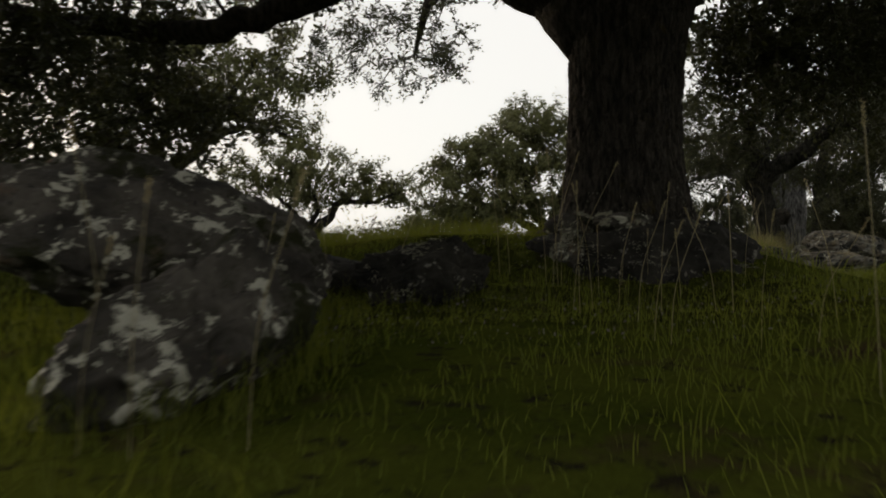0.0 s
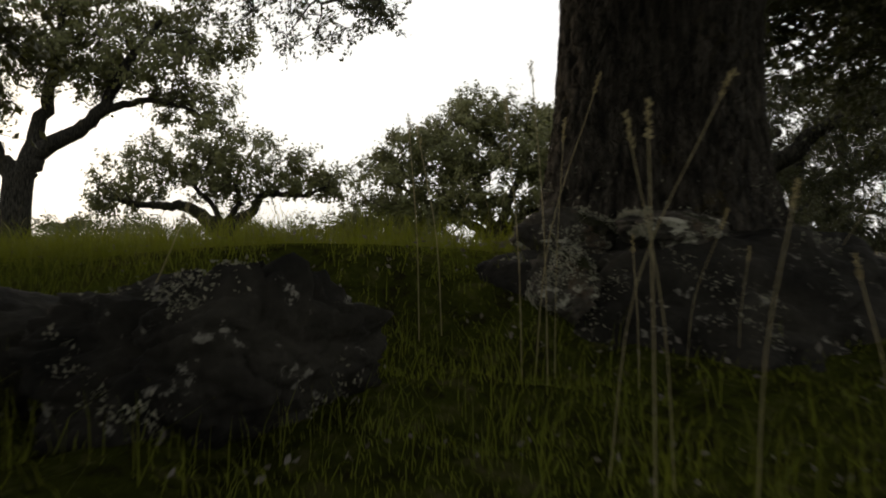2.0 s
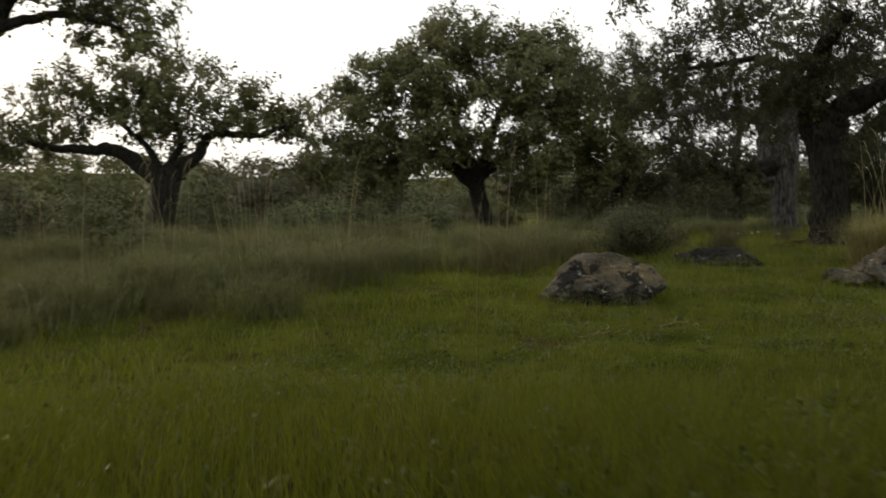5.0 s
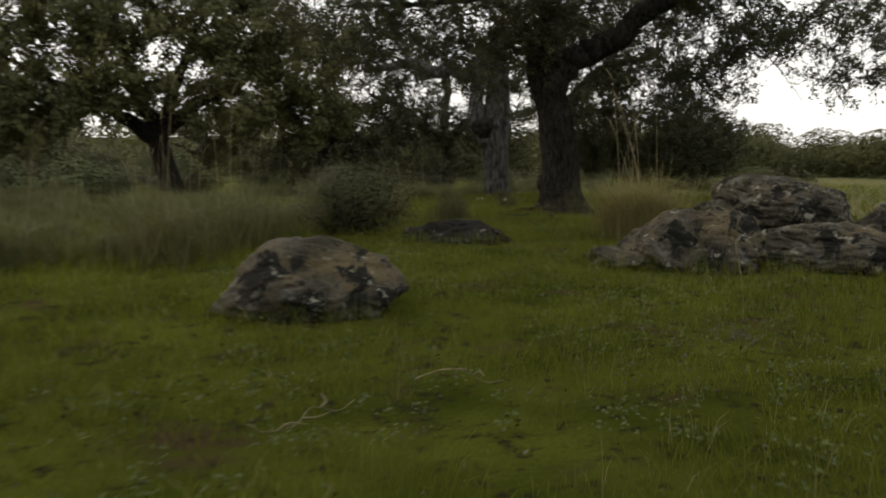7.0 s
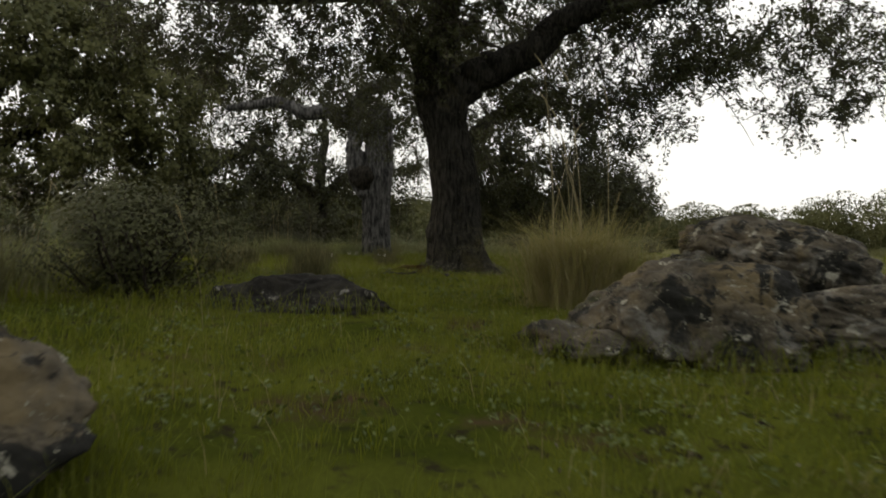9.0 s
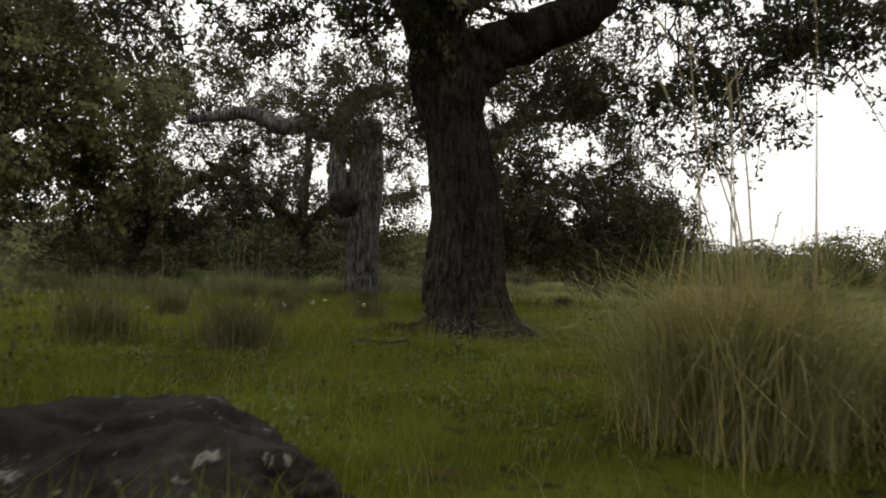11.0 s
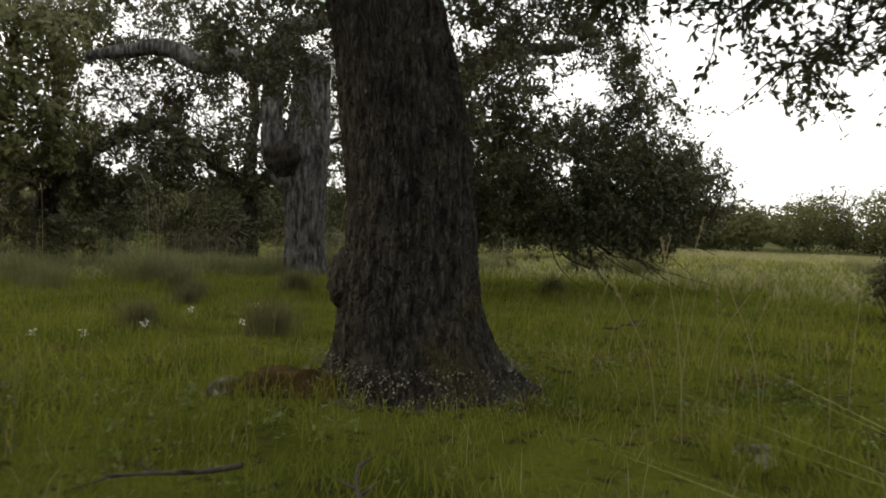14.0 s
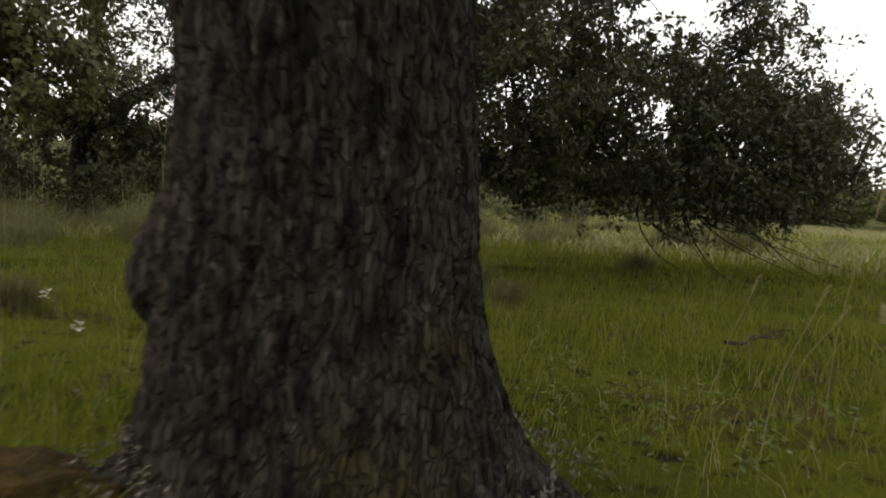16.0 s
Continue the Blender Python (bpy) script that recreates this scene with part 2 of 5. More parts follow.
patches(M_ROCK_DARK, (0.31, 0.305, 0.25), 8.0, 0.555, 0.585, 0.2, 2.0)
patches(M_ROCK_DARK, (0.085, 0.060, 0.040), 1.6, 0.58, 0.64, 0.3, 31.0)
patches(M_ROCK_DARK, (0.015, 0.016, 0.006), 2.3, 0.50, 0.58, 0.3, 7.0)
patches(M_ROCK_DARK, (0.020, 0.019, 0.017), 20.0, 0.60, 0.64, 0.1, 1.0)
# granite in near-black tones, for some boulders and the root mound
M_ROCK_BLACK = material("near_black_granite", (0.009, 0.0085, 0.0075), (0.028, 0.026, 0.021), 5, 0.95, 1.0, 38, 10)
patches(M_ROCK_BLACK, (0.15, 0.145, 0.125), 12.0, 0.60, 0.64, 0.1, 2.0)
M_SCRUB = material("far_scrub_ground", (0.032, 0.037, 0.015), (0.085, 0.088, 0.040), 0.15, 1.0, 0.2, 2.0)
M_SCRUB.node_tree.nodes["Principled BSDF"].inputs["Specular IOR Level"].default_value = 0.0
M_EARTH = material("dark_earth", (0.018, 0.015, 0.010), (0.052, 0.043, 0.028), 5, 1.0, 1.0, 60)
patches(M_EARTH, (0.030, 0.034, 0.006), 4.0, 0.55, 0.66, 0.2, 2.0)
M_EARTH.node_tree.nodes["Principled BSDF"].inputs["Specular IOR Level"].default_value = 0.1
M_TUSSOCK_DARK = leafy("dull_tussock_blades", (0.036, 0.038, 0.013), (0.115, 0.108, 0.045), (0.09, 0.085, 0.03), 0.7, 0.25)
M_WEED = leafy("weed_leaves", (0.022, 0.034, 0.008), (0.105, 0.135, 0.028), (0.06, 0.075, 0.012), 0.55, 0.2)
M_LITTER = leafy("dead_leaves", (0.035, 0.028, 0.020), (0.17, 0.158, 0.138), (0.1, 0.08, 0.05), 0.8, 0.1)
M_MOSS = material("brown_moss", (0.020, 0.015, 0.006), (0.058, 0.036, 0.011), 20, 1.0, 1.0, 120)


# ---- mesh helpers ----
rng = np.random.default_rng(5)


def mesh_object(name, verts, faces, mat, parent=None, smooth=False, label=""):
    """One mesh object from arrays; faces all of one length."""
    verts, faces = np.asarray(verts, np.float32), np.asarray(faces, np.int32)
    me = bpy.data.meshes.new(name)
    k = faces.shape[1]
    me.vertices.add(len(verts))
    me.vertices.foreach_set("co", verts.ravel())
    me.loops.add(faces.size)
    me.loops.foreach_set("vertex_index", faces.ravel())
    me.polygons.add(len(faces))
    me.polygons.foreach_set("loop_start", np.arange(0, faces.size, k, dtype=np.int32))
    me.polygons.foreach_set("use_smooth", np.full(len(faces), smooth))
    me.materials.append(mat)
    me.update(calc_edges=True)
    ob = new(name, me)
    if parent is not None:
        ob.parent = parent
    if label:
        ob["label"] = label
    return ob


def base_empty(name, place):
    ob = new(name)
    ob.empty_display_size = 0.2
    ob.location = place
    return ob


def smooth_line(points, n):
    """Catmull-Rom through rows of x, y, z, radius."""
    p = np.asarray(points, float)
    p = np.vstack([2 * p[0] - p[1], p, 2 * p[-1] - p[-2]])
    out = []
    for t in np.linspace(0, len(p) - 3 - 1e-6, n):
        i, f = int(t), t - int(t)
        a, b, c, d = p[i:i + 4]
        out.append(0.5 * (2 * b + (c - a) * f + (2 * a - 5 * b + 4 * c - d) * f * f + (3 * b - a - 3 * c + d) * f ** 3))
    return np.array(out)


def tube(line, sides):
    """Vertices and quads of a tapering tube along rows of x, y, z, radius."""
    c, r = line[:, :3], np.maximum(line[:, 3], 0.0015)
    d = np.gradient(c, axis=0)
    d /= np.linalg.norm(d, axis=1)[:, None] + 1e-9
    ref = np.array([1.0, 0, 0]) if abs(d[:, 0]).mean() < 0.7 else np.array([0, 1.0, 0])
    u = np.cross(d, ref)
    u /= np.linalg.norm(u, axis=1)[:, None] + 1e-9
    v = np.cross(d, u)
    a = np.linspace(0, 2 * np.pi, sides, endpoint=False)
    ring = c[:, None] + r[:, None, None] * (np.cos(a)[None, :, None] * u[:, None] + np.sin(a)[None, :, None] * v[:, None])
    i, j = np.meshgrid(np.arange(len(c) - 1), np.arange(sides), indexing="ij")
    k = (j + 1) % sides
    quads = np.stack([i * sides + j, i * sides + k, (i + 1) * sides + k, (i + 1) * sides + j], -1).reshape(-1, 4)
    return ring.reshape(-1, 3), quads


class Batch:
    def __init__(self):
        self.v, self.f, self.n = [], [], 0

    def add(self, v, f):
        self.v.append(v)
        self.f.append(np.asarray(f) + self.n)
        self.n += len(v)

    def tube(self, line, sides):
        self.add(*tube(line, sides))

    def done(self, name, mat, parent=None, smooth=True, label=""):
        return mesh_object(name, np.concatenate(self.v), np.concatenate(self.f), mat, parent, smooth, label)


def cells(u, v, wrap, seed):
    """Cellular pattern over a plane that closes after wrap cells: distance to the crack, and a value for each cell."""
    table = np.random.default_rng(seed).random((wrap, 512, 3))
    iu, iv = np.floor(u).astype(int), np.floor(v).astype(int)
    best = np.full((3,) + u.shape, 9.0)
    for a in (-1, 0, 1):
        for b in (-1, 0, 1):
            w = table[(iu + a) % wrap, (iv + b) % 512]
            d = np.hypot(iu + a + w[..., 0] - u, iv + b + w[..., 1] - v)
            near = d < best[0]
            best[1] = np.where(near, best[0], np.minimum(best[1], d))
            best[2] = np.where(near, w[..., 2], best[2])
            best[0] = np.where(near, d, best[0])
    return best[1] - best[0], best[2]


def bark_trunk(line, sides, rings, depth, flare, seed, plate=0.05, tall=2.4):
    """A trunk with root flare and fissured bark, round rows of x, y, z, radius."""
    c = smooth_line(line, rings)
    a = np.linspace(0, 2 * np.pi, sides, endpoint=False)
    z = c[:, 2] - c[0, 2]
    girth = 2 * np.pi * c[:, 3].mean()
    wrap = max(12, int(girth / plate))
    run = np.concatenate([[0], np.cumsum(np.linalg.norm(np.diff(c[:, :3], axis=0), axis=1))])
    A, R = np.meshgrid(a, run)
    rnd = np.random.default_rng(seed)
    sway = 0.35 * np.sin(R * 5 + A * 2 + seed) + 0.5 * np.sin(R * 2.3 + A)
    crack, val = cells((A / (2 * np.pi) * wrap + sway) % wrap, R / (plate * tall) + 40, wrap, seed)
    crack2, val2 = cells((A / (2 * np.pi) * wrap * 3 + sway) % (wrap * 3), R / (plate * max(1.1, tall * 0.25)) + 40, wrap * 3, seed + 1)
    h = depth * (np.clip(crack / 0.36, 0, 1) ** 0.7 + 0.2 * val - 0.75) + 0.35 * depth * (np.clip(crack2 / 0.3, 0, 1) + 0.6 * val2 - 0.8)
    big = np.zeros_like(A)
    for k in range(2, 6):
        big += 0.035 / k * 2 * np.sin(k * A + rnd.random() * 6.28 + R * rnd.normal(0, 0.8))
    rad = c[:, 3][:, None] * (1 + big)
    for ang, size, width, reach in flare:
        d = (A - ang + np.pi) % (2 * np.pi) - np.pi
        rad = rad + size * np.exp(-(d / width) ** 2) * np.exp(-R / reach)
    rad = rad + h
    ring = c[:, None, :3] + np.stack([rad * np.cos(A), rad * np.sin(A), np.zeros_like(A)], -1)
    i, j = np.meshgrid(np.arange(rings - 1), np.arange(sides), indexing="ij")
    k = (j + 1) % sides
    quads = np.stack([i * sides + j, i * sides + k, (i + 1) * sides + k, (i + 1) * sides + j], -1).reshape(-1, 4)
    return ring.reshape(-1, 3), quads


def leaf_cloud(points, size, seed, droop=0.3):
    """A small pointed, folded leaf at each point."""
    r = np.random.default_rng(seed)
    n = len(points)
    d = r.normal(size=(n, 3))
    d[:, 2] -= droop
    d /= np.linalg.norm(d, axis=1)[:, None]
    s = np.cross(d, r.normal(size=(n, 3)))
    s /= np.linalg.norm(s, axis=1)[:, None] + 1e-9
    L = (size * r.uniform(0.6, 1.3, n))[:, None]
    up = np.cross(d, s) * L * 0.12
    p = np.asarray(points)
    v = np.stack([p, p + d * L * 0.5 + s * L * 0.27 + up, p + d * L, p + d * L * 0.5 - s * L * 0.27 + up], 1).reshape(-1, 3)
    return v, np.arange(n * 4).reshape(n, 4)


def leaf_shell(points, outward, size, seed, jitter=0.5):
    """A small pointed leaf at each point, lying roughly on the surface of its clump."""
    r = np.random.default_rng(seed)
    n = len(points)
    up = outward / (np.linalg.norm(outward, axis=1)[:, None] + 1e-9) + r.normal(0, jitter, (n, 3))
    d = np.cross(up, r.normal(size=(n, 3)))
    d /= np.linalg.norm(d, axis=1)[:, None] + 1e-9
    s = np.cross(up, d)
    s /= np.linalg.norm(s, axis=1)[:, None] + 1e-9
    L = (size * r.uniform(0.6, 1.3, n))[:, None]
    p = np.asarray(points) - d * L * 0.5
    v = np.stack([p, p + d * L * 0.5 + s * L * 0.3, p + d * L, p + d * L * 0.5 - s * L * 0.3], 1).reshape(-1, 3)
    return v, np.arange(n * 4).reshape(n, 4)


def in_lobe(r, n, centre, radii, shell=0.55):
    d = r.normal(size=(n, 3))
    d /= np.linalg.norm(d, axis=1)[:, None]
    return np.asarray(centre) + d * (shell + (1 - shell) * r.random((n, 1)) ** 0.7) * np.asarray(radii)


def oak(name, base, trunk, limbs, lobes, seed, label, leaf=0.06, per_twig=22, twigs=8, twig_len=0.38, leaf_mat=None, bark=None,
        sides=48, rings=60, depth=0.012, flare=(), droop=0.3, plate=0.05, tall=2.4):
    """A tree: trunk, limbs (rows of x, y, z, radius from the base), branches reaching into the lobes, twigs with leaves."""
    r = np.random.default_rng(seed)
    top = base_empty(name, base)
    tagged(top, label, "tree")
    bark = bark or M_BARK
    v, f = bark_trunk(trunk, sides, rings, depth, flare, seed, plate, tall)
    mesh_object("trunk", v, f, bark, top, True)
    nodes = [smooth_line(trunk, 10)[6:]]
    for i, limb in enumerate(limbs):
        line = smooth_line(limb, max(14, 7 * len(limb)))
        wob = r.normal(0, 1, (len(line), 3)) * line[:, 3:4] * 0.16
        line[1:-1, :3] += wob[1:-1]
        nodes.append(line)
        b = Batch()
        b.tube(line, 12)
        b.done("limb", bark, top)
    nodes = np.concatenate(nodes)
    small, leaves = Batch(), []
    sizes, outward = [], []
    for centre, radii, count, *big in lobes:
        grow = big[0] if big else 1.0
        tips = in_lobe(r, count, centre, radii)
        order = np.argsort(np.linalg.norm(tips - np.asarray(centre), axis=1))
        for p in tips[order]:
            d = np.linalg.norm(nodes[:, :3] - p, axis=1) + 0.25 * np.maximum(0, nodes[:, 2] - p[2])
            q = nodes[np.argmin(d)]
            gap = np.linalg.norm(q[:3] - p)
            if gap > 0.12:
                rad = min(q[3] * 0.7, 0.012 + 0.014 * gap)
                mid = (q[:3] + p) / 2 + r.normal(0, 0.13 * gap, 3) + (0, 0, 0.1 * gap)
                mid2 = (q[:3] + 2 * mid + p) / 4 + r.normal(0, 0.06 * gap, 3)
                line = smooth_line([(*q[:3], rad), (*mid2, rad * 0.8), (*mid, rad * 0.6), (*p, 0.006)], max(5, int(3 + gap * 3)))
                small.tube(line, 4)
                nodes = np.vstack([nodes, line[1::2]])
            for _ in range(twigs):
                way = r.normal(size=3)
                way[2] += 0.15 - droop * 0.6
                way *= twig_len * grow ** 0.6 * r.uniform(0.5, 1.2) / np.linalg.norm(way)
                bend = r.normal(0, 0.12 * twig_len, 3)
                ts = np.linspace(0, 1, 3)[:, None]
                line = np.hstack([p + way * ts + bend * ts * (1 - ts) * 4 - np.array([0, 0, droop * 0.3 * twig_len]) * ts ** 2, 0.006 - 0.004 * ts])
                if grow < 1.5:
                    small.tube(line, 3)
                k = r.integers(int(per_twig * 0.5), int(per_twig * 1.5) + 1)
                s = r.uniform(0.15, 1.1, (k, 1))
                leaves.append(p + way * s + bend * s * (1 - s) * 4 + r.normal(0, leaf * grow * 0.55, (k, 3)))
                sizes.append(np.full(k, leaf * grow))
                outward.append(leaves[-1] - p + 0.35 * (p - np.asarray(centre)) + (0, 0, 0.2))
    if small.v:
        small.done("branchwork", M_TWIG, top)
    if leaves:
        pts = np.concatenate(leaves)
        if leaf >= 0.1:
            v, f = leaf_shell(pts, np.concatenate(outward), np.concatenate(sizes), seed + 9, 0.45)
        else:
            v, f = leaf_cloud(pts, np.concatenate(sizes), seed + 9, droop)
        mesh_object("crown", v, f, leaf_mat or M_LEAF, top)
    return top


# ---- ground ----
PROFILE_Y = (-40, -9, -4, -2, 0.3, 0.9, 1.35, 2.6, 4.6, 5.8, 7, 9.5, 11.5, 14, 20, 27, 45)
PROFILE_Z = (-0.6, -0.45, -0.30, -0.18, -0.06, 0.06, 0.38, 0.36, 0.15, -0.02, -0.10, 0.0, 0.07, 0.07, 0.0, -0.25, -0.3)


def soft_noise(x, y, scale, seed):
    """Smooth value noise over the plan."""
    t = np.random.default_rng(seed).random((256, 256))
    u, v = x / scale, y / scale
    i, j = np.floor(u).astype(int), np.floor(v).astype(int)
    a, b = u - i, v - j
    a, b = a * a * (3 - 2 * a), b * b * (3 - 2 * b)
    g = lambda p, q: t[p % 256, q % 256]
    return (g(i, j) * (1 - a) + g(i + 1, j) * a) * (1 - b) + (g(i, j + 1) * (1 - a) + g(i + 1, j + 1) * a) * b - 0.5


def ground_z(x, y):
    x, y = np.asarray(x, float), np.asarray(y, float)
    y0, y = y, y + 0.28 * np.sin(0.9 * x - 0.4) * np.clip((0.4 - x) / 1.5, 0, 1)
    z = sum(np.interp(y + d, PROFILE_Y, PROFILE_Z) for d in (-0.15, 0.0, 0.15)) / 3
    # the bank fades away east of the first tree
    fade = np.clip((x - 1.8) / 1.6, 0, 1) * np.clip((6.5 - y) / 2, 0, 1) * np.clip((y + 6) / 3, 0, 1)
    z = z * (1 - fade) + (-0.10) * fade
    y = y0
    z = z + 0.07 * soft_noise(x, y, 1.3, 1) + 0.16 * soft_noise(x, y, 5.0, 2) * np.clip((np.hypot(x - 5, y - 8) - 9) / 6, 0, 1)
    rough = np.clip((y + 0.2) / 0.4, 0, 1) * np.clip((1.5 - y) / 0.3, 0, 1) * np.clip((2.6 - x) / 0.6, 0, 1) * np.clip((x + 4.5) / 0.6, 0, 1)
    z = z + rough * (0.11 * soft_noise(x, y, 0.24, 71) + 0.06 * soft_noise(x, y, 0.11, 72))
    far = np.hypot(x - 3, y - 8)
    s = np.clip((far - 75) / 130, 0, 1)
    s = s * s * (3 - 2 * s)
    lean = np.clip(np.cos(np.arctan2(x - 3, y - 8) + 0.35), 0, 1) ** 1.5
    z = z + s * lean * (8.5 + 5 * soft_noise(x, y, 60, 3)) - 0.25 * np.clip((far - 16) / 20, 0, 1)
    return z


def graded(lo, hi, step, reach, grow=1.22):
    inner = list(np.arange(lo, hi + step / 2, step))
    d, a, b = step, [lo], [hi]
    while b[-1] < hi + reach:
        d *= grow
        a.append(a[-1] - d)
        b.append(b[-1] + d)
    return np.array(a[:0:-1] + inner + b[1:])


gx, gy = graded(-10, 16, 0.18, 900), graded(-9, 30, 0.18, 900)
gx, gy = np.union1d(gx, np.arange(-3.03, 2.4, 0.06)), np.union1d(gy, np.arange(-0.15, 1.7, 0.05))
X, Y = np.meshgrid(gx, gy)
Z = ground_z(X, Y)
i, j = np.meshgrid(np.arange(len(gy) - 1), np.arange(len(gx) - 1), indexing="ij")
w = len(gx)
quads = np.stack([i * w + j, i * w + j + 1, (i + 1) * w + j + 1, (i + 1) * w + j], -1).reshape(-1, 4)
ground = mesh_object("ground", np.stack([X, Y, Z], -1).reshape(-1, 3), quads, M_SOIL, smooth=True)
ground.data.materials.append(M_EARTH)
ground.data.materials.append(M_SCRUB)
mid_x, mid_y = (X[:-1, :-1] + X[1:, 1:]) / 2, (Y[:-1, :-1] + Y[1:, 1:]) / 2
jag = soft_noise(mid_x, mid_y, 0.5, 14) * 0.3
bare = (np.hypot(mid_x - 7.38, mid_y - 13.9) + 0.5 * jag < 0.42)
ground.data.polygons.foreach_set("material_index", np.where(np.hypot(mid_x - 3, mid_y - 8) > 58, 2, bare).ravel().astype(np.int32))
tagged(ground, "uneven meadow ground with short green grass and bare earth", "ground", kind="structure")


def gz(x, y):
    return float(ground_z(x, y))


# ---- rocks ----
def rock(place, size, turn, seed, label, mat=None, fine=5, rough=0.16, cuts=7, tilt=(0, 0), name="boulder"):
    """A weathered boulder: a ball cut by planes, worn by noise, sunk into the ground."""
    bm = bmesh.new()
    bmesh.ops.create_icosphere(bm, subdivisions=fine, radius=1.0)
    r = np.random.default_rng(seed)
    v = np.array([q.co for q in bm.verts])
    for _ in range(cuts):
        n = r.normal(size=3)
        n /= np.linalg.norm(n)
        h = r.uniform(0.62, 0.9)
        d = v @ n - h
        v = v - np.outer(np.where(d > 0, d * 0.85, 0), n)
    off = r.uniform(0, 50, 3)
    out = np.empty_like(v)
    for k, p in enumerate(v):
        q = Vector(p * 1.3 + off)
        g = noise.fractal(q, 0.9, 2.1, 6) * rough + noise.fractal(q * 5, 0.8, 2.2, 4) * rough * 0.26
        crack = abs(noise.noise(q * 1.7 + Vector((9, 3, 1))))
        g -= 0.09 * max(0, 1 - crack / 0.07) * rough * 4
        out[k] = p * (1 + g)
    out *= np.asarray(size)
    m = Euler((radians(tilt[0]), radians(tilt[1]), radians(turn))).to_matrix()
    out = out @ np.array(m).T
    for q, p in zip(bm.verts, out):
        q.co = p
    for q in bm.faces:
        q.smooth = True
    me = bpy.data.meshes.new(name)
    bm.to_mesh(me)
    bm.free()
    me.materials.append(mat or M_ROCK)
    ob = new(name, me)
    ob.location = place
    return tagged(ob, label, "rock")


LICHEN = "grey granite boulder with pale lichen, half sunk in grass"
rock((-0.68, -1.80, -0.10), (0.42, 0.55, 0.27), -4, 3, "leaning granite block crusted with white lichen, undercut below", M_ROCK_DARK, 6, 0.20, 11, (0, -50))
rock((-1.38, -0.50, 0.25), (0.95, 0.62, 0.46), 8, 7, "big leaning granite boulder with white lichen, on the dark bank", M_ROCK_DARK, 6, 0.2, 9, (4, 15))
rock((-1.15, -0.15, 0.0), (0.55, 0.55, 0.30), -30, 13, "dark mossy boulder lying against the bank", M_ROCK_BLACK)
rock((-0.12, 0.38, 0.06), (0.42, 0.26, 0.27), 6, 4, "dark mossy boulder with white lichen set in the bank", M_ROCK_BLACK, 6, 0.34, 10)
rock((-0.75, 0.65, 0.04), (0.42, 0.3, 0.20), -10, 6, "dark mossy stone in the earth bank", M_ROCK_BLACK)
STONE = "lichen-covered stone wedged among the oak's roots"
for k, (x, y, z, a, bb, cc) in enumerate(((0.98, 1.40, 0.40, 0.20, 0.17, 0.13), (1.30, 1.22, 0.44, 0.26, 0.16, 0.09), (0.86, 1.10, 0.24, 0.17, 0.14, 0.12), (2.02, 1.10, 0.02, 0.16, 0.13, 0.10))):
    rock((x, y, z), (a, bb, cc), 47 * k, 130 + k, STONE, M_ROCK_DARK, 5, 0.26, 8)
rock((1.73, 9.07, 0.02), (0.62, 0.44, 0.36), -30, 33, LICHEN, M_ROCK, 6, 0.13, 6)
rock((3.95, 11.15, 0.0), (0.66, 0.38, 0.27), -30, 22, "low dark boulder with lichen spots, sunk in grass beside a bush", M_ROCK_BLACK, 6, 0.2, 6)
rock((5.20, 9.26, 0.06), (0.66, 0.46, 0.38), -38, 23, "domed ochre and grey boulder with black stains, sunk in grass", M_ROCK, 6, 0.15, 7, (0, -4))
rock((4.60, 9.52, 0.0), (0.32, 0.30, 0.16), -60, 29, "low lichen-spotted granite slab at the foot of boulders", M_ROCK, 5, 0.22)
rock((7.08, 9.82, 0.36), (0.76, 0.52, 0.34), -38, 25, "large ochre and grey boulder with an overhanging nose", M_ROCK, 6, 0.15, 8, (0, 10))
rock((6.42, 10.02, 0.16), (0.42, 0.40, 0.34), 10, 36, "rough lichen-crusted stone leaning on a larger boulder", M_ROCK, 5, 0.26, 9)
rock((6.40, 8.72, 0.03), (0.82, 0.52, 0.30), -38, 26, "flat-topped grey boulder with pale lichen in the grass", M_ROCK, 6, 0.17, 9)
rock((8.12, 9.30, 0.10), (0.58, 0.46, 0.34), 80, 27, LICHEN, M_ROCK, 5)
rock((7.68, 12.48, 0.045), (0.27, 0.13, 0.05), 20, 28, "flat lichen-grey stone lying in the grass", M_ROCK, 4)

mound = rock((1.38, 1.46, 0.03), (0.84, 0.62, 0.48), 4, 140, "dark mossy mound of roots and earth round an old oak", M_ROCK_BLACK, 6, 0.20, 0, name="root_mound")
mound["category"] = "tree root"

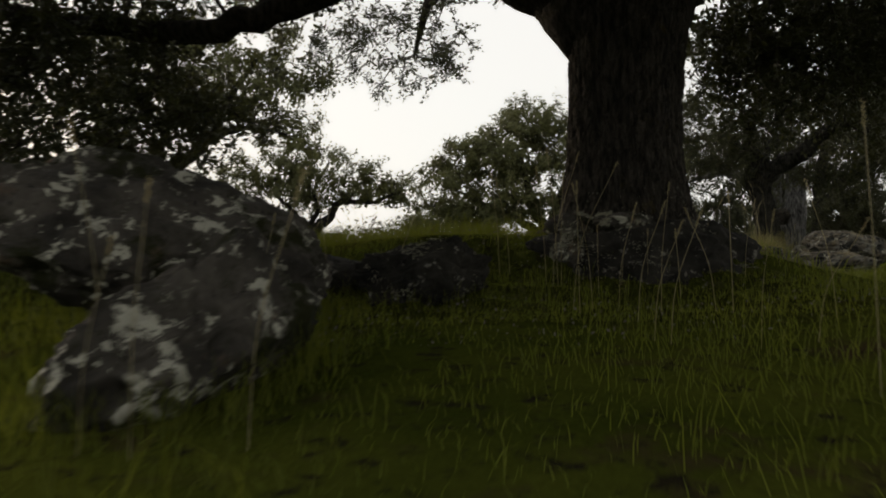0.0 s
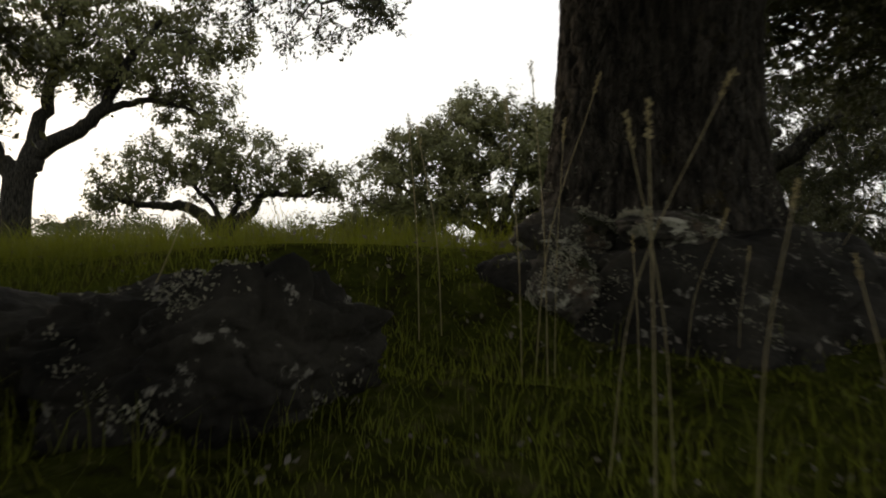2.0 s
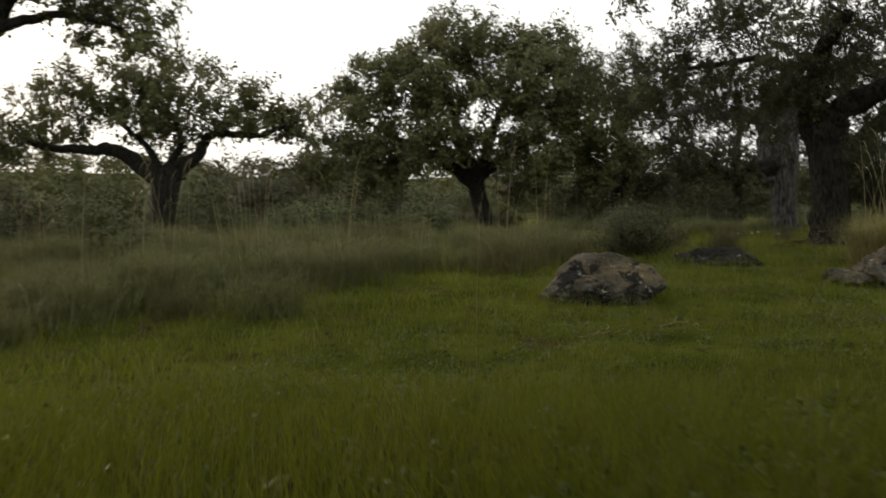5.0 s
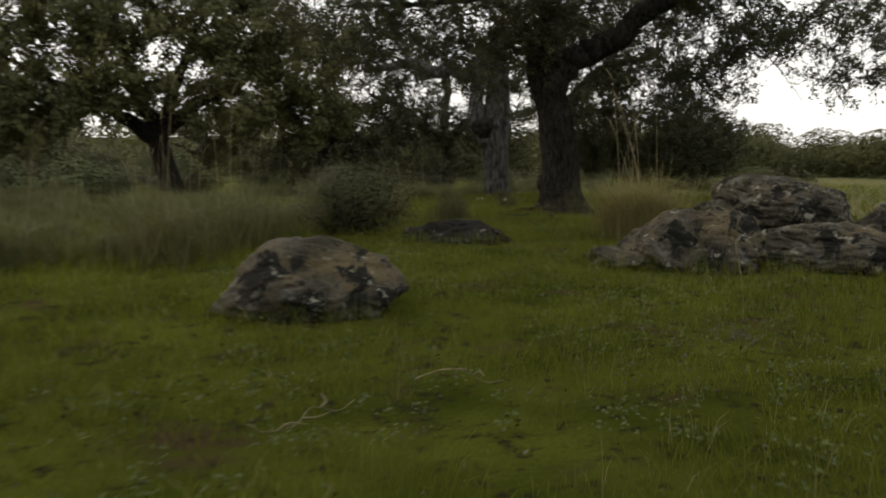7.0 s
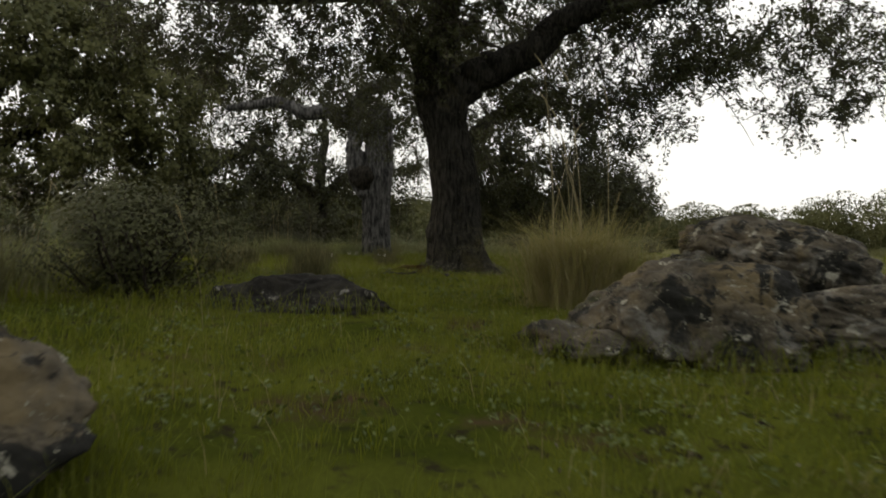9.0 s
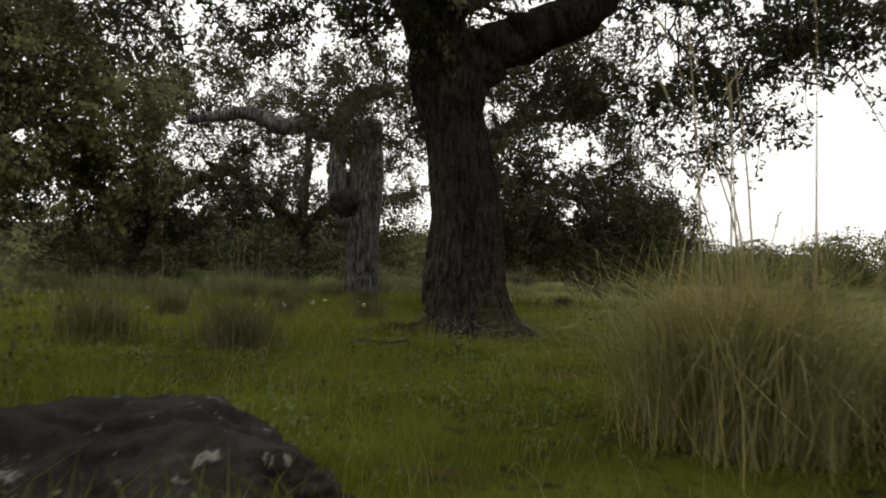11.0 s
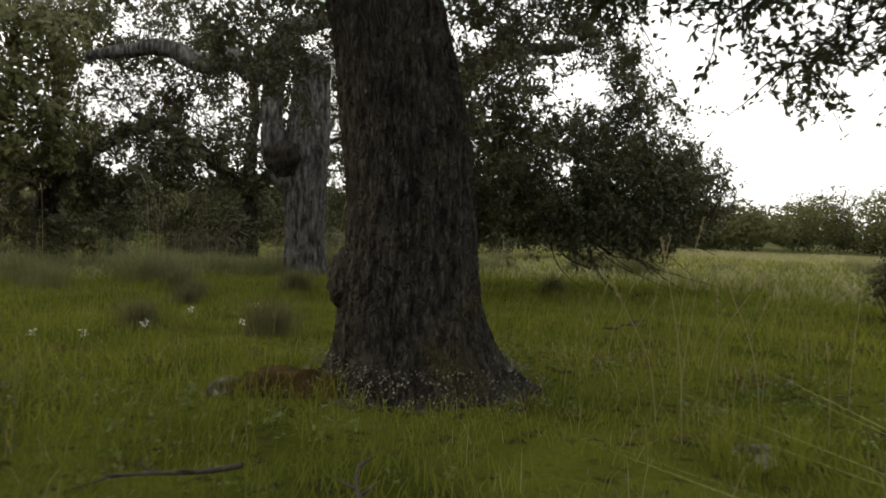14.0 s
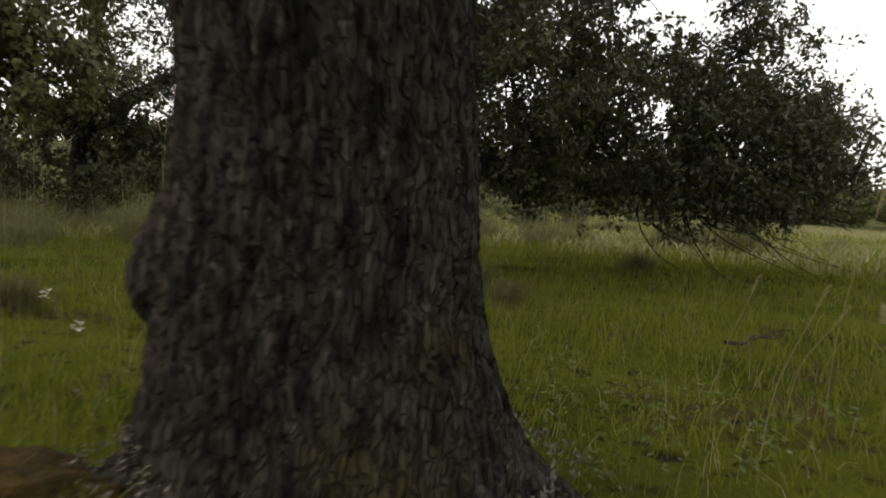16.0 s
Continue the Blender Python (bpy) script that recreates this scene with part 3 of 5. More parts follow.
# ---- trees ----
# first oak, close by the start
oak("oak_tree", (1.42, 1.85, 0.05),
    [(0, 0, -0.25, 0.60), (0, 0, 0.25, 0.53), (0.0, 0, 0.7, 0.455), (0.02, 0, 1.2, 0.43), (0.05, 0, 1.7, 0.44), (0.08, 0, 2.1, 0.46), (0.1, 0, 2.35, 0.34)],
    [[(-0.15, 0, 1.9, 0.30), (-0.6, 0.1, 2.35, 0.22), (-1.4, 0.0, 2.55, 0.16), (-2.2, 0.0, 2.35, 0.12), (-3.3, 0.1, 2.08, 0.10), (-4.6, 0.4, 2.3, 0.08), (-6.4, 0.8, 2.8, 0.03)],
     [(0.2, 0, 2.0, 0.30), (0.8, 0.3, 2.7, 0.22), (1.6, 0.8, 3.2, 0.15), (2.8, 1.2, 3.4, 0.08)],
     [(0.0, 0.15, 2.1, 0.26), (-0.3, 1.2, 3.0, 0.18), (-1.0, 2.6, 3.6, 0.12), (-1.6, 4.2, 3.7, 0.07), (-1.9, 5.6, 3.4, 0.03)],
     [(0.1, 0.0, 2.1, 0.26), (0.4, -0.8, 3.0, 0.18), (0.5, -2.0, 3.6, 0.10)]],
    [((-2.3, 5.2, 3.3), (1.5, 0.9, 0.5), 26), ((-1.7, 3.6, 3.7), (1.2, 0.9, 0.5), 14), ((-3.2, 0.6, 3.0), (1.4, 1.0, 0.8), 24), ((-4.6, 0.6, 2.7), (1.4, 1.0, 0.8), 52, 1.25), ((-0.5, 2.3, 3.9), (1.4, 1.2, 0.7), 24),
     # the three lobes at leaf scale 3.2: unseen foliage added overhead to shade ground
     ((2.4, 1.2, 3.3), (1.4, 1.2, 0.9), 30), ((0.4, -1.6, 3.9), (1.5, 1.2, 0.6), 24), ((1.6, 0.6, 4.3), (2.0, 1.6, 0.7), 26), ((3.0, 0.2, 2.7), (0.9, 0.9, 0.7), 22), ((2.3, 1.6, 2.5), (1.2, 1.2, 0.8), 62, 1.35), ((2.2, 1.7, 1.9), (1.0, 1.0, 0.6), 30, 1.1), ((4.4, 3.5, 2.4), (1.8, 1.4, 1.0), 58, 1.4), ((4.0, 2.4, 2.9), (1.6, 1.4, 1.0), 94, 1.5), ((3.4, -0.6, 3.3), (1.6, 1.4, 0.8), 40, 1.5), ((-0.4, -2.6, 4.8), (4.4, 3.4, 0.9), 290, 3.2), ((-2.4, -5.6, 4.2), (3.4, 3.0, 1.2), 240, 3.2), ((2.8, -5.4, 4.2), (3.4, 3.0, 1.2), 240, 3.2), ((-4.6, -2.6, 3.4), (1.6, 2.6, 1.2), 60, 2.3), ((-4.5, 0.6, 1.65), (1.4, 1.0, 0.8), 76, 1.2)],
    41, "old holm oak with a thick dark trunk on stony roots", leaf=0.055, sides=200, rings=170, depth=0.026, tall=4.0,
    flare=[(3.6, 0.42, 0.5, 0.3), (4.9, 0.30, 0.4, 0.25), (5.8, 0.62, 0.4, 0.34), (0.4, 0.35, 0.5, 0.3), (2.0, 0.3, 0.5, 0.3)], bark=M_BARK_MOSSY)

# oak at the end of the walk
rx, ry = 0.766, -0.643


def side(k, ahead=0.0, z=0.0, *r):
    """An offset in metres to the south-east and away to the north-east."""
    return (rx * k - ry * ahead, ry * k + rx * ahead, z, *r)


# bare crooked twigs that dangle below its long limb
dangle = np.random.default_rng(37)
HANGING = []
for k in range(24):
    p, r0 = np.array(side(dangle.uniform(1.2, 3.8), dangle.uniform(-0.5, 0.5), dangle.uniform(2.45, 2.95))), dangle.uniform(0.006, 0.011)
    way, line = np.array([dangle.uniform(-0.05, 0.07), dangle.uniform(-0.06, 0.05), -0.15]), []
    for j in range(7):
        line.append((*p, r0 * (1 - j / 8)))
        p = p + way * dangle.uniform(0.5, 1.1)
        way = way + dangle.normal(0, 0.045, 3)
    HANGING.append(line)

oak("oak_tree", (7.39, 13.91, 0.05),
    [side(0, 0, -0.12, 0.37), side(0, 0, 0.1, 0.335), side(-0.035, 0, 0.45, 0.297), side(-0.035, 0, 0.8, 0.27), side(-0.08, 0, 1.2, 0.265), side(-0.15, 0, 1.6, 0.24), side(-0.26, 0, 1.95, 0.25), side(-0.32, 0, 2.25, 0.22)],
    [[side(-0.25, 0, 1.95, 0.26), side(0.15, 0, 2.32, 0.20), side(0.75, 0.1, 2.62, 0.18), side(1.35, 0.1, 3.1, 0.15), side(2.6, 0, 3.35, 0.10), side(4.2, -0.3, 3.2, 0.05)],
     [side(-0.30, 0.05, 2.0, 0.20), side(-0.55, 0.2, 2.6, 0.11), side(-1.1, 0.4, 3.3, 0.07), side(-2.4, 0.5, 3.3, 0.04), side(-3.6, 0.4, 3.3, 0.02)],
     [side(-0.3, 0, 2.1, 0.22), side(-0.3, 0.8, 2.9, 0.15), side(0.1, 1.8, 3.4, 0.09)],
     [side(-0.3, 0, 2.1, 0.22), side(-0.2, -0.6, 3.0, 0.15), side(0.3, -1.6, 3.5, 0.09)], *HANGING],
    [(side(2.4, 0.3, 2.75), (1.1, 1.0, 0.55), 34), (side(3.9, -0.3, 2.45), (1.2, 1.0, 0.75), 27), (side(5.0, 0.2, 2.7), (0.9, 1.0, 0.6), 15),
     (side(-2.6, 0.4, 2.75), (1.2, 1.0, 0.55), 40), (side(-3.5, 0.3, 3.2), (1.1, 1.0, 0.7), 30), (side(-0.7, -0.5, 2.55), (0.45, 0.4, 0.35), 16), (side(-0.2, -0.7, 3.0), (0.9, 0.5, 0.45), 18), (side(-0.6, -0.8, 3.6), (1.6, 1.4, 0.6), 30),
     # last lobe, leaf scale 2.0: unseen high foliage added to dim the light below
     (side(1.6, -0.6, 3.7), (1.8, 1.4, 0.6), 34), (side(0.6, 1.6, 3.3), (1.6, 1.2, 0.7), 26), (side(1.6, 0.1, 2.2), (0.35, 0.4, 0.6), 8), ((1.15, -0.45, 2.1), (0.8, 0.6, 0.35), 15), ((2.0, -0.85, 1.95), (0.7, 0.6, 0.35), 13), (side(-1.5, 0.3, 3.5), (1.6, 1.2, 0.7), 34, 1.25), (side(1.0, 0.4, 3.5), (1.6, 1.2, 0.7), 36, 1.25), (side(3.2, 0, 3.3), (1.6, 1.2, 0.7), 26, 1.25), ((0.0, 0.0, 4.7), (3.6, 3.6, 0.8), 30, 2.0)],
    42, "old holm oak with a leaning fissured trunk in the meadow", leaf=0.052, sides=300, rings=280, depth=0.014, plate=0.021, tall=4.6,
    flare=[(2.65, 0.62, 0.28, 0.12), (3.5, 0.26, 0.35, 0.12), (4.2, 0.34, 0.3, 0.12), (4.9, 0.28, 0.3, 0.12), (5.65, 0.85, 0.30, 0.12), (0.3, 0.4, 0.4, 0.12), (1.4, 0.4, 0.4, 0.12)], droop=0.5)

knot = rock((0, 0, 0), (0.085, 0.11, 0.13), 0, 53, "barky swelling on the side of the trunk", M_BARK, 4, 0.25, name="burl")
knot.parent = [o for o in bpy.data.objects if o.name.startswith("oak_tree")][-1]
knot.location = side(-0.30, -0.04, 0.50)
del knot["category"]

# low drooping oak behind it
hang = np.random.default_rng(31)
DROOPING = []
for k in range(30):
    p, r0 = np.array([hang.uniform(0.7, 3.4), hang.uniform(-1.5, -0.7), 1.15]), hang.uniform(0.007, 0.012)
    way, line = np.array([hang.uniform(-0.15, 0.22), hang.uniform(-0.2, 0.1), -0.25]), []
    for j in range(6):
        line.append((*p, r0 * (1 - j / 7)))
        p = p + way * hang.uniform(0.6, 1.1)
        way = way + hang.normal(0, 0.07, 3) + (0.04, -0.02, 0.03)
    DROOPING.append(line)
oak("oak_tree", (10.6, 18.4, 0.0),
    [(0, 0, -0.2, 0.30), (0, 0, 0.8, 0.24), (0.1, 0, 1.8, 0.22)],
    [[(0, 0, 1.6, 0.12), (0.9, -0.4, 2.0, 0.07), (2.2, -0.8, 1.7, 0.05), (3.2, -1.1, 0.9, 0.02)],
     [(1.2, -0.6, 1.7, 0.04), (1.7, -0.9, 1.1, 0.024), (2.1, -1.2, 0.62, 0.014), (2.5, -1.25, 0.55, 0.009), (3.1, -1.3, 0.35, 0.004)],
     [(1.6, -0.6, 1.5, 0.04), (2.3, -0.8, 0.85, 0.02), (2.5, -1.1, 0.5, 0.010), (2.95, -1.3, 0.42, 0.006), (3.1, -1.5, 0.2, 0.004)],
     [(2.2, -0.8, 1.4, 0.04), (2.8, -1.2, 0.85, 0.018), (3.4, -1.3, 0.62, 0.011), (3.7, -1.4, 0.66, 0.008), (4.3, -1.5, 0.5, 0.004)],
     [(0.8, -0.8, 1.5, 0.04), (1.2, -1.3, 0.8, 0.018), (1.3, -1.4, 0.5, 0.010), (1.65, -1.5, 0.35, 0.005)],
     [(0, 0, 1.6, 0.2), (0.3, 0.3, 3.0, 0.14), (0.6, 0.4, 4.4, 0.08)],
     [(0, 0, 1.6, 0.2), (1.4, 0.2, 2.9, 0.12), (3.2, 0.2, 3.4, 0.06)], *DROOPING],
    [((2.2, -1.1, 1.3), (1.5, 1.0, 0.75), 84), ((3.3, -1.1, 1.4), (1.2, 1.0, 0.7), 56), ((2.6, -1.6, 1.25), (1.3, 0.5, 0.5), 40), ((2.0, -0.6, 2.7), (1.6, 1.2, 0.8), 34), ((0.6, 0.2, 3.2), (1.5, 1.2, 1.0), 60), ((3.4, -0.6, 2.4), (1.0, 1.0, 0.6), 18), ((1.2, -0.8, 1.1), (0.9, 0.9, 0.45), 24), ((0.2, -1.3, 1.8), (0.9, 0.7, 0.8), 44), ((0.6, -0.5, 1.4), (0.8, 0.6, 0.8), 50), ((-1.0, 0.5, 3.0), (1.2, 1.0, 0.9), 54), ((1.9, -0.2, 3.9), (1.9, 1.2, 0.9), 72)],
    43, "holm oak with low drooping branches reaching the grass", leaf=0.062, per_twig=18, droop=0.7)

# weathered dead trunk
dead = base_empty("dead_tree", (11.57, 22.2, -0.12))
dead.scale = (1.14, 1.14, 1.13)
tagged(dead, "grey weathered dead oak trunk with one broken arm", "dead tree")
v, f = bark_trunk([(0, 0, -0.2, 0.36), (0, 0, 0.4, 0.28), (-0.02, 0, 1.2, 0.29), (0.0, 0, 1.9, 0.32), (0.05, 0, 2.6, 0.26), (0.03, 0, 3.1, 0.22), (0.02, 0, 3.2, 0.05)], 150, 180, 0.022, [(2.6, 0.1, 0.5, 0.3), (5.5, 0.1, 0.5, 0.3)], 50, 0.05, 3.5)
mesh_object("trunk", v, f, M_DEADWOOD, dead, True)
for line in ([side(-0.22, -0.12, 1.35, 0.17), side(-0.40, -0.2, 1.75, 0.19), side(-0.44, -0.2, 2.3, 0.16), side(-0.43, -0.2, 2.8, 0.155), side(-0.42, -0.15, 3.3, 0.17)],
             [side(-0.38, -0.1, 3.1, 0.20), side(-0.75, 0, 2.92, 0.18), side(-1.1, 0.1, 3.08, 0.17), side(-1.5, 0.1, 3.02, 0.15), side(-2.2, 0.1, 3.26, 0.12), side(-3.2, 0.2, 3.1, 0.07)],
             [side(-0.44, -0.15, 3.15, 0.18), side(-0.22, -0.2, 3.45, 0.15), side(0.12, -0.2, 3.58, 0.13), side(0.45, -0.2, 3.72, 0.09)]):
    line = smooth_line(line, 26)
    line[:, :3] += np.random.default_rng(3).normal(0, 0.018, (26, 3))
    b = Batch()
    b.tube(line, 14)
    b.done("limb", M_DEADWOOD, dead)
burl = rock((0, 0, 0), (0.30, 0.28, 0.26), 0, 51, "dark burl swollen on the grey trunk", M_BARK_MOSSY, 4, 0.25, name="burl")
burl.parent = dead
burl.location = (*side(-0.30, -0.24)[:2], 1.68)
del burl["category"]

# big oak beyond the meadow
C_LOBES = [((-3.2, 0, 5.3), (1.6, 1.5, 1.0), 32), ((-4.0, 0, 4.0), (1.9, 1.8, 1.3), 40), ((-1.8, 0, 5.4), (2.2, 2.0, 1.4), 64), ((-0.6, 0.2, 6.7), (1.6, 1.6, 0.8), 42), ((1.6, -0.4, 5.2), (2.2, 2.0, 1.4), 64), ((2.2, 0.2, 6.4), (1.4, 1.4, 0.8), 38),
           ((4.0, 0, 4.4), (1.9, 1.8, 1.3), 54), ((0, -1.4, 4.0), (3.0, 1.2, 1.0), 44), ((-2.8, -0.8, 3.0), (1.7, 1.3, 0.8), 30), ((4.2, -0.3, 2.9), (1.5, 1.4, 0.8), 28), ((-4.9, 0, 2.7), (1.1, 1.2, 1.2), 26), ((1.5, -1.0, 2.8), (1.6, 1.2, 0.6), 20), ((-3.6, -0.6, 2.2), (1.2, 1.0, 0.7), 26), ((-1.5, -0.8, 3.0), (1.4, 1.0, 0.6), 24)]
oak("oak_tree", (3.9, 27.6, -0.4),
    [(0.3, 0, -0.3, 0.34), (0.15, 0, 0.6, 0.30), (-0.1, 0, 1.5, 0.28), (-0.2, 0, 2.1, 0.27)],
    [[(-0.2, 0, 1.8, 0.24), (-1.2, 0, 2.6, 0.17), (-2.6, 0, 3.3, 0.11), (-3.8, 0, 3.9, 0.05)], [(-0.2, 0, 2.0, 0.24), (-0.8, 0, 3.6, 0.16), (-1.2, 0.2, 5.4, 0.06)],
     [(-0.2, 0, 1.9, 0.24), (0.9, 0, 2.9, 0.17), (2.2, 0, 3.6, 0.11), (3.4, 0, 4.3, 0.05)], [(-0.2, 0, 2.0, 0.22), (0.5, 0, 3.8, 0.14), (1.2, 0, 5.4, 0.06)]],
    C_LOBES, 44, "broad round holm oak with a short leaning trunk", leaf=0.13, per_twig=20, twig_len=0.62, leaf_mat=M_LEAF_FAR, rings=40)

# small gnarled oak
oak("oak_tree", (-5.2, 21.8, 0.0),
    [(0, 0, -0.3, 0.36), (0.05, 0, 0.6, 0.30), (0.12, 0, 1.3, 0.34), (0.1, 0, 1.8, 0.3)],
    [[(0, 0, 1.5, 0.25), (-0.9, 0, 2.2, 0.17), (-1.8, 0, 2.25, 0.12), (-2.9, 0, 2.4, 0.07), (-3.5, 0, 2.9, 0.04)],
     [(0.2, 0, 1.6, 0.24), (0.9, 0, 2.1, 0.15), (1.3, 0, 2.6, 0.11), (2.4, 0, 2.6, 0.07), (3.2, 0, 2.9, 0.04)],
     [(0, 0, 1.7, 0.12), (-0.3, 0.2, 2.3, 0.08), (-0.9, 0.2, 3.0, 0.06), (-0.8, 0.2, 4.0, 0.03)], [(0.1, 0, 1.7, 0.12), (0.5, 0.2, 2.4, 0.08), (0.4, 0.2, 3.1, 0.06), (0.9, 0.2, 4.0, 0.03)]],
    [((-2.6, 0, 3.1), (1.2, 1.2, 0.8), 24), ((-1.1, 0, 3.8), (1.1, 1.2, 0.7), 24), ((0.6, 0, 3.8), (1.2, 1.2, 0.8), 26), ((2.3, 0, 3.3), (1.1, 1.2, 0.5), 22), ((0.0, 0, 2.9), (1.8, 1.0, 0.5), 26), ((3.3, 0, 3.0), (0.6, 0.8, 0.4), 10), ((-3.4, 0, 2.3), (0.5, 0.6, 0.4), 8)],
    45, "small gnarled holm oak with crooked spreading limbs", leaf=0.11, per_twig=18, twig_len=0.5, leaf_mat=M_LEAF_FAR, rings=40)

# tall oak at the edge of the slope
oak("oak_tree", (-8.0, 15.2, 0.15),
    [(0, 0, -0.3, 0.40), (0.05, 0, 0.7, 0.32), (0.1, 0, 1.6, 0.30), (0.15, 0, 2.2, 0.30)],
    [[(0.1, 0, 2.0, 0.26), (0.6, 0, 2.7, 0.19), (1.3, 0, 3.1, 0.16), (1.9, 0, 3.7, 0.13), (2.3, 0.1, 4.6, 0.10), (3.0, 0.2, 5.6, 0.05)],
     [(0.1, 0, 2.0, 0.24), (-0.5, 0, 2.9, 0.18), (-1.0, 0, 4.2, 0.12), (-1.0, 0, 5.6, 0.06)], [(1.9, 0, 3.6, 0.1), (2.9, 0, 3.8, 0.06), (3.8, 0, 3.6, 0.03)], [(0.2, 0, 2.1, 0.2), (0.6, 0.3, 4.0, 0.13), (0.9, 0.3, 6.0, 0.06)]],
    [((2.8, 0.2, 4.7), (1.6, 1.4, 0.9), 44), ((1.2, 0, 4.6), (1.4, 1.2, 0.8), 30), ((0.2, 0, 5.6), (2.2, 1.8, 1.2), 50), ((2.4, 0.2, 6.2), (2.0, 1.6, 0.9), 40), ((-1.4, 0, 4.2), (1.4, 1.2, 0.9), 30), ((3.9, 0, 3.6), (0.9, 0.8, 0.5), 14), ((4.3, 0.2, 5.2), (0.8, 0.8, 0.5), 12)],
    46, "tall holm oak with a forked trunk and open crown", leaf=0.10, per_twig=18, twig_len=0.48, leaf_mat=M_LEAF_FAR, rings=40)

# dark oaks behind the dead trunk
for bx, by, sd, sc in ((9.5, 30.0, 47, 1.0), (14.5, 30.5, 48, 0.9)):
    oak("oak_tree", (bx, by, gz(bx, by)),
        [(0, 0, -0.3, 0.34), (0, 0, 1.0, 0.28), (0.1, 0, 2.0, 0.26)],
        [[(0, 0, 1.8, 0.22), (-1.5, 0, 3.0, 0.14), (-3.0, 0, 3.6, 0.06)], [(0, 0, 1.8, 0.22), (1.5, 0, 3.0, 0.14), (3.0, 0, 3.6, 0.06)], [(0, 0, 1.9, 0.2), (0.2, 0, 4.0, 0.12), (0, 0, 5.6, 0.05)]],
        [((-3.0, 0, 3.6), (1.9, 1.6, 1.0), 26), ((3.0, 0, 3.6), (1.9, 1.6, 1.0), 28), ((0, 0, 5.0), (2.6, 1.8, 1.2), 34), ((-1.2, -0.6, 2.6), (2.2, 1.2, 0.9), 40), ((1.6, -0.6, 2.4), (2.0, 1.2, 1.0), 40), ((-3.6, -0.4, 2.0), (1.5, 1.2, 0.8), 26), ((0, -0.8, 1.3), (3.0, 1.2, 0.9), 50), ((-2.5, 0, 5.6), (2.2, 1.5, 1.0), 10), ((3.0, 0, 5.2), (2.0, 1.6, 1.2), 27), ((1.2, 0, 6.5), (2.6, 1.6, 0.9), 22)],
        sd, "dark holm oak with a low dense crown", leaf=0.10, per_twig=18, twig_len=0.62, leaf_mat=M_LEAF, rings=30)


# ---- shrubs ----
def shrub(place, size, seed, label, leaf=0.045, clumps=26, mat=None, per=60):
    """A rounded shrub: stems from one base into leafy clumps."""
    r = np.random.default_rng(seed)
    top = base_empty("shrub", place)
    tagged(top, label, "shrub", "shrubs on the meadow")
    stems, pts, outs = Batch(), [], []
    for p in in_lobe(r, clumps, (0, 0, size[2] * 0.45), np.array(size) * (0.5, 0.5, 0.5), 0.45):
        p[2] = max(p[2], 0.14 * size[2])
        a = np.array([*r.normal(0, 0.05, 2), -0.05])
        mid = (a + p) / 2 + r.normal(0, 0.06, 3)
        stems.tube(smooth_line([(*a, 0.012), (*mid, 0.008), (*p, 0.003)], 5), 3)
        ball = in_lobe(r, per, p, np.array(size) * r.uniform(0.13, 0.24), 0.7)
        inner = a + (p - a) * r.uniform(0.15, 1, (per // 3, 1)) + r.normal(0, 0.07, (per // 3, 3)) * np.array(size)
        pts += [ball, inner]
        outs += [(ball - p) / size[2] + 0.35 * (p - a) / size[2], inner - (0, 0, size[2] * 0.2)]
    stems.done("stemwork", M_TWIG, top)
    pts = np.concatenate(pts)
    v, f = leaf_shell(pts, np.concatenate(outs), leaf, seed, 0.22)
    mesh_object("foliage", v, f, mat or M_SHRUB, top)
    return top


shrub((3.28, 12.12, gz(3.28, 12.12)), (1.25, 1.0, 0.85), 60, "dense dark green shrub beside a low boulder", 0.028, 64, M_BUSH, 190)
shrub((12.65, 13.75, gz(12.65, 13.75)), (0.62, 0.6, 0.68), 59, "small dark shrub alone in the meadow", 0.05, 30, M_BUSH, 90)
kinds = [shrub((-4.0 - 1.6 * k, 13.0 + k, gz(-4.0 - 1.6 * k, 13.0 + k)), s, 61 + k, "grey-green rounded shrub on the meadow slope", 0.065, 18, None, 95) for k, s in enumerate(((1.5, 1.4, 1.0), (1.2, 1.2, 1.2), (1.9, 1.6, 1.0)))]
spots = np.random.default_rng(8)


def in_glade(x, y):
    """The open strips of low grass before the two oaks on the slope."""
    return y < 28 and (abs(x - (-0.8 + 0.185 * (y - 2))) < 1.3 or (y < 22 and abs(x - (-0.6 - 0.23 * (y - 2))) < 0.7))


for k in range(185):
    if k < 155:
        x, y = spots.uniform(-16, 3), spots.uniform(13.5, 36)
    else:
        x, y = spots.uniform(2, 42), spots.uniform(30, 52)
    if min(math.hypot(x - a, y - b) for a, b in ((-5.2, 21.8), (3.9, 27.6), (-8.0, 15.2))) < 1.3 or (y < 17 and x > -2.5) or in_glade(x, y):
        continue
    s = spots.uniform(0.7, 1.4)
    copy_thing(kinds[k % 3], pose(x, y, gz(x, y), 0, 0, spots.uniform(0, 360)) @ Matrix.Diagonal((s, s, s * spots.uniform(0.8, 1.1), 1)))

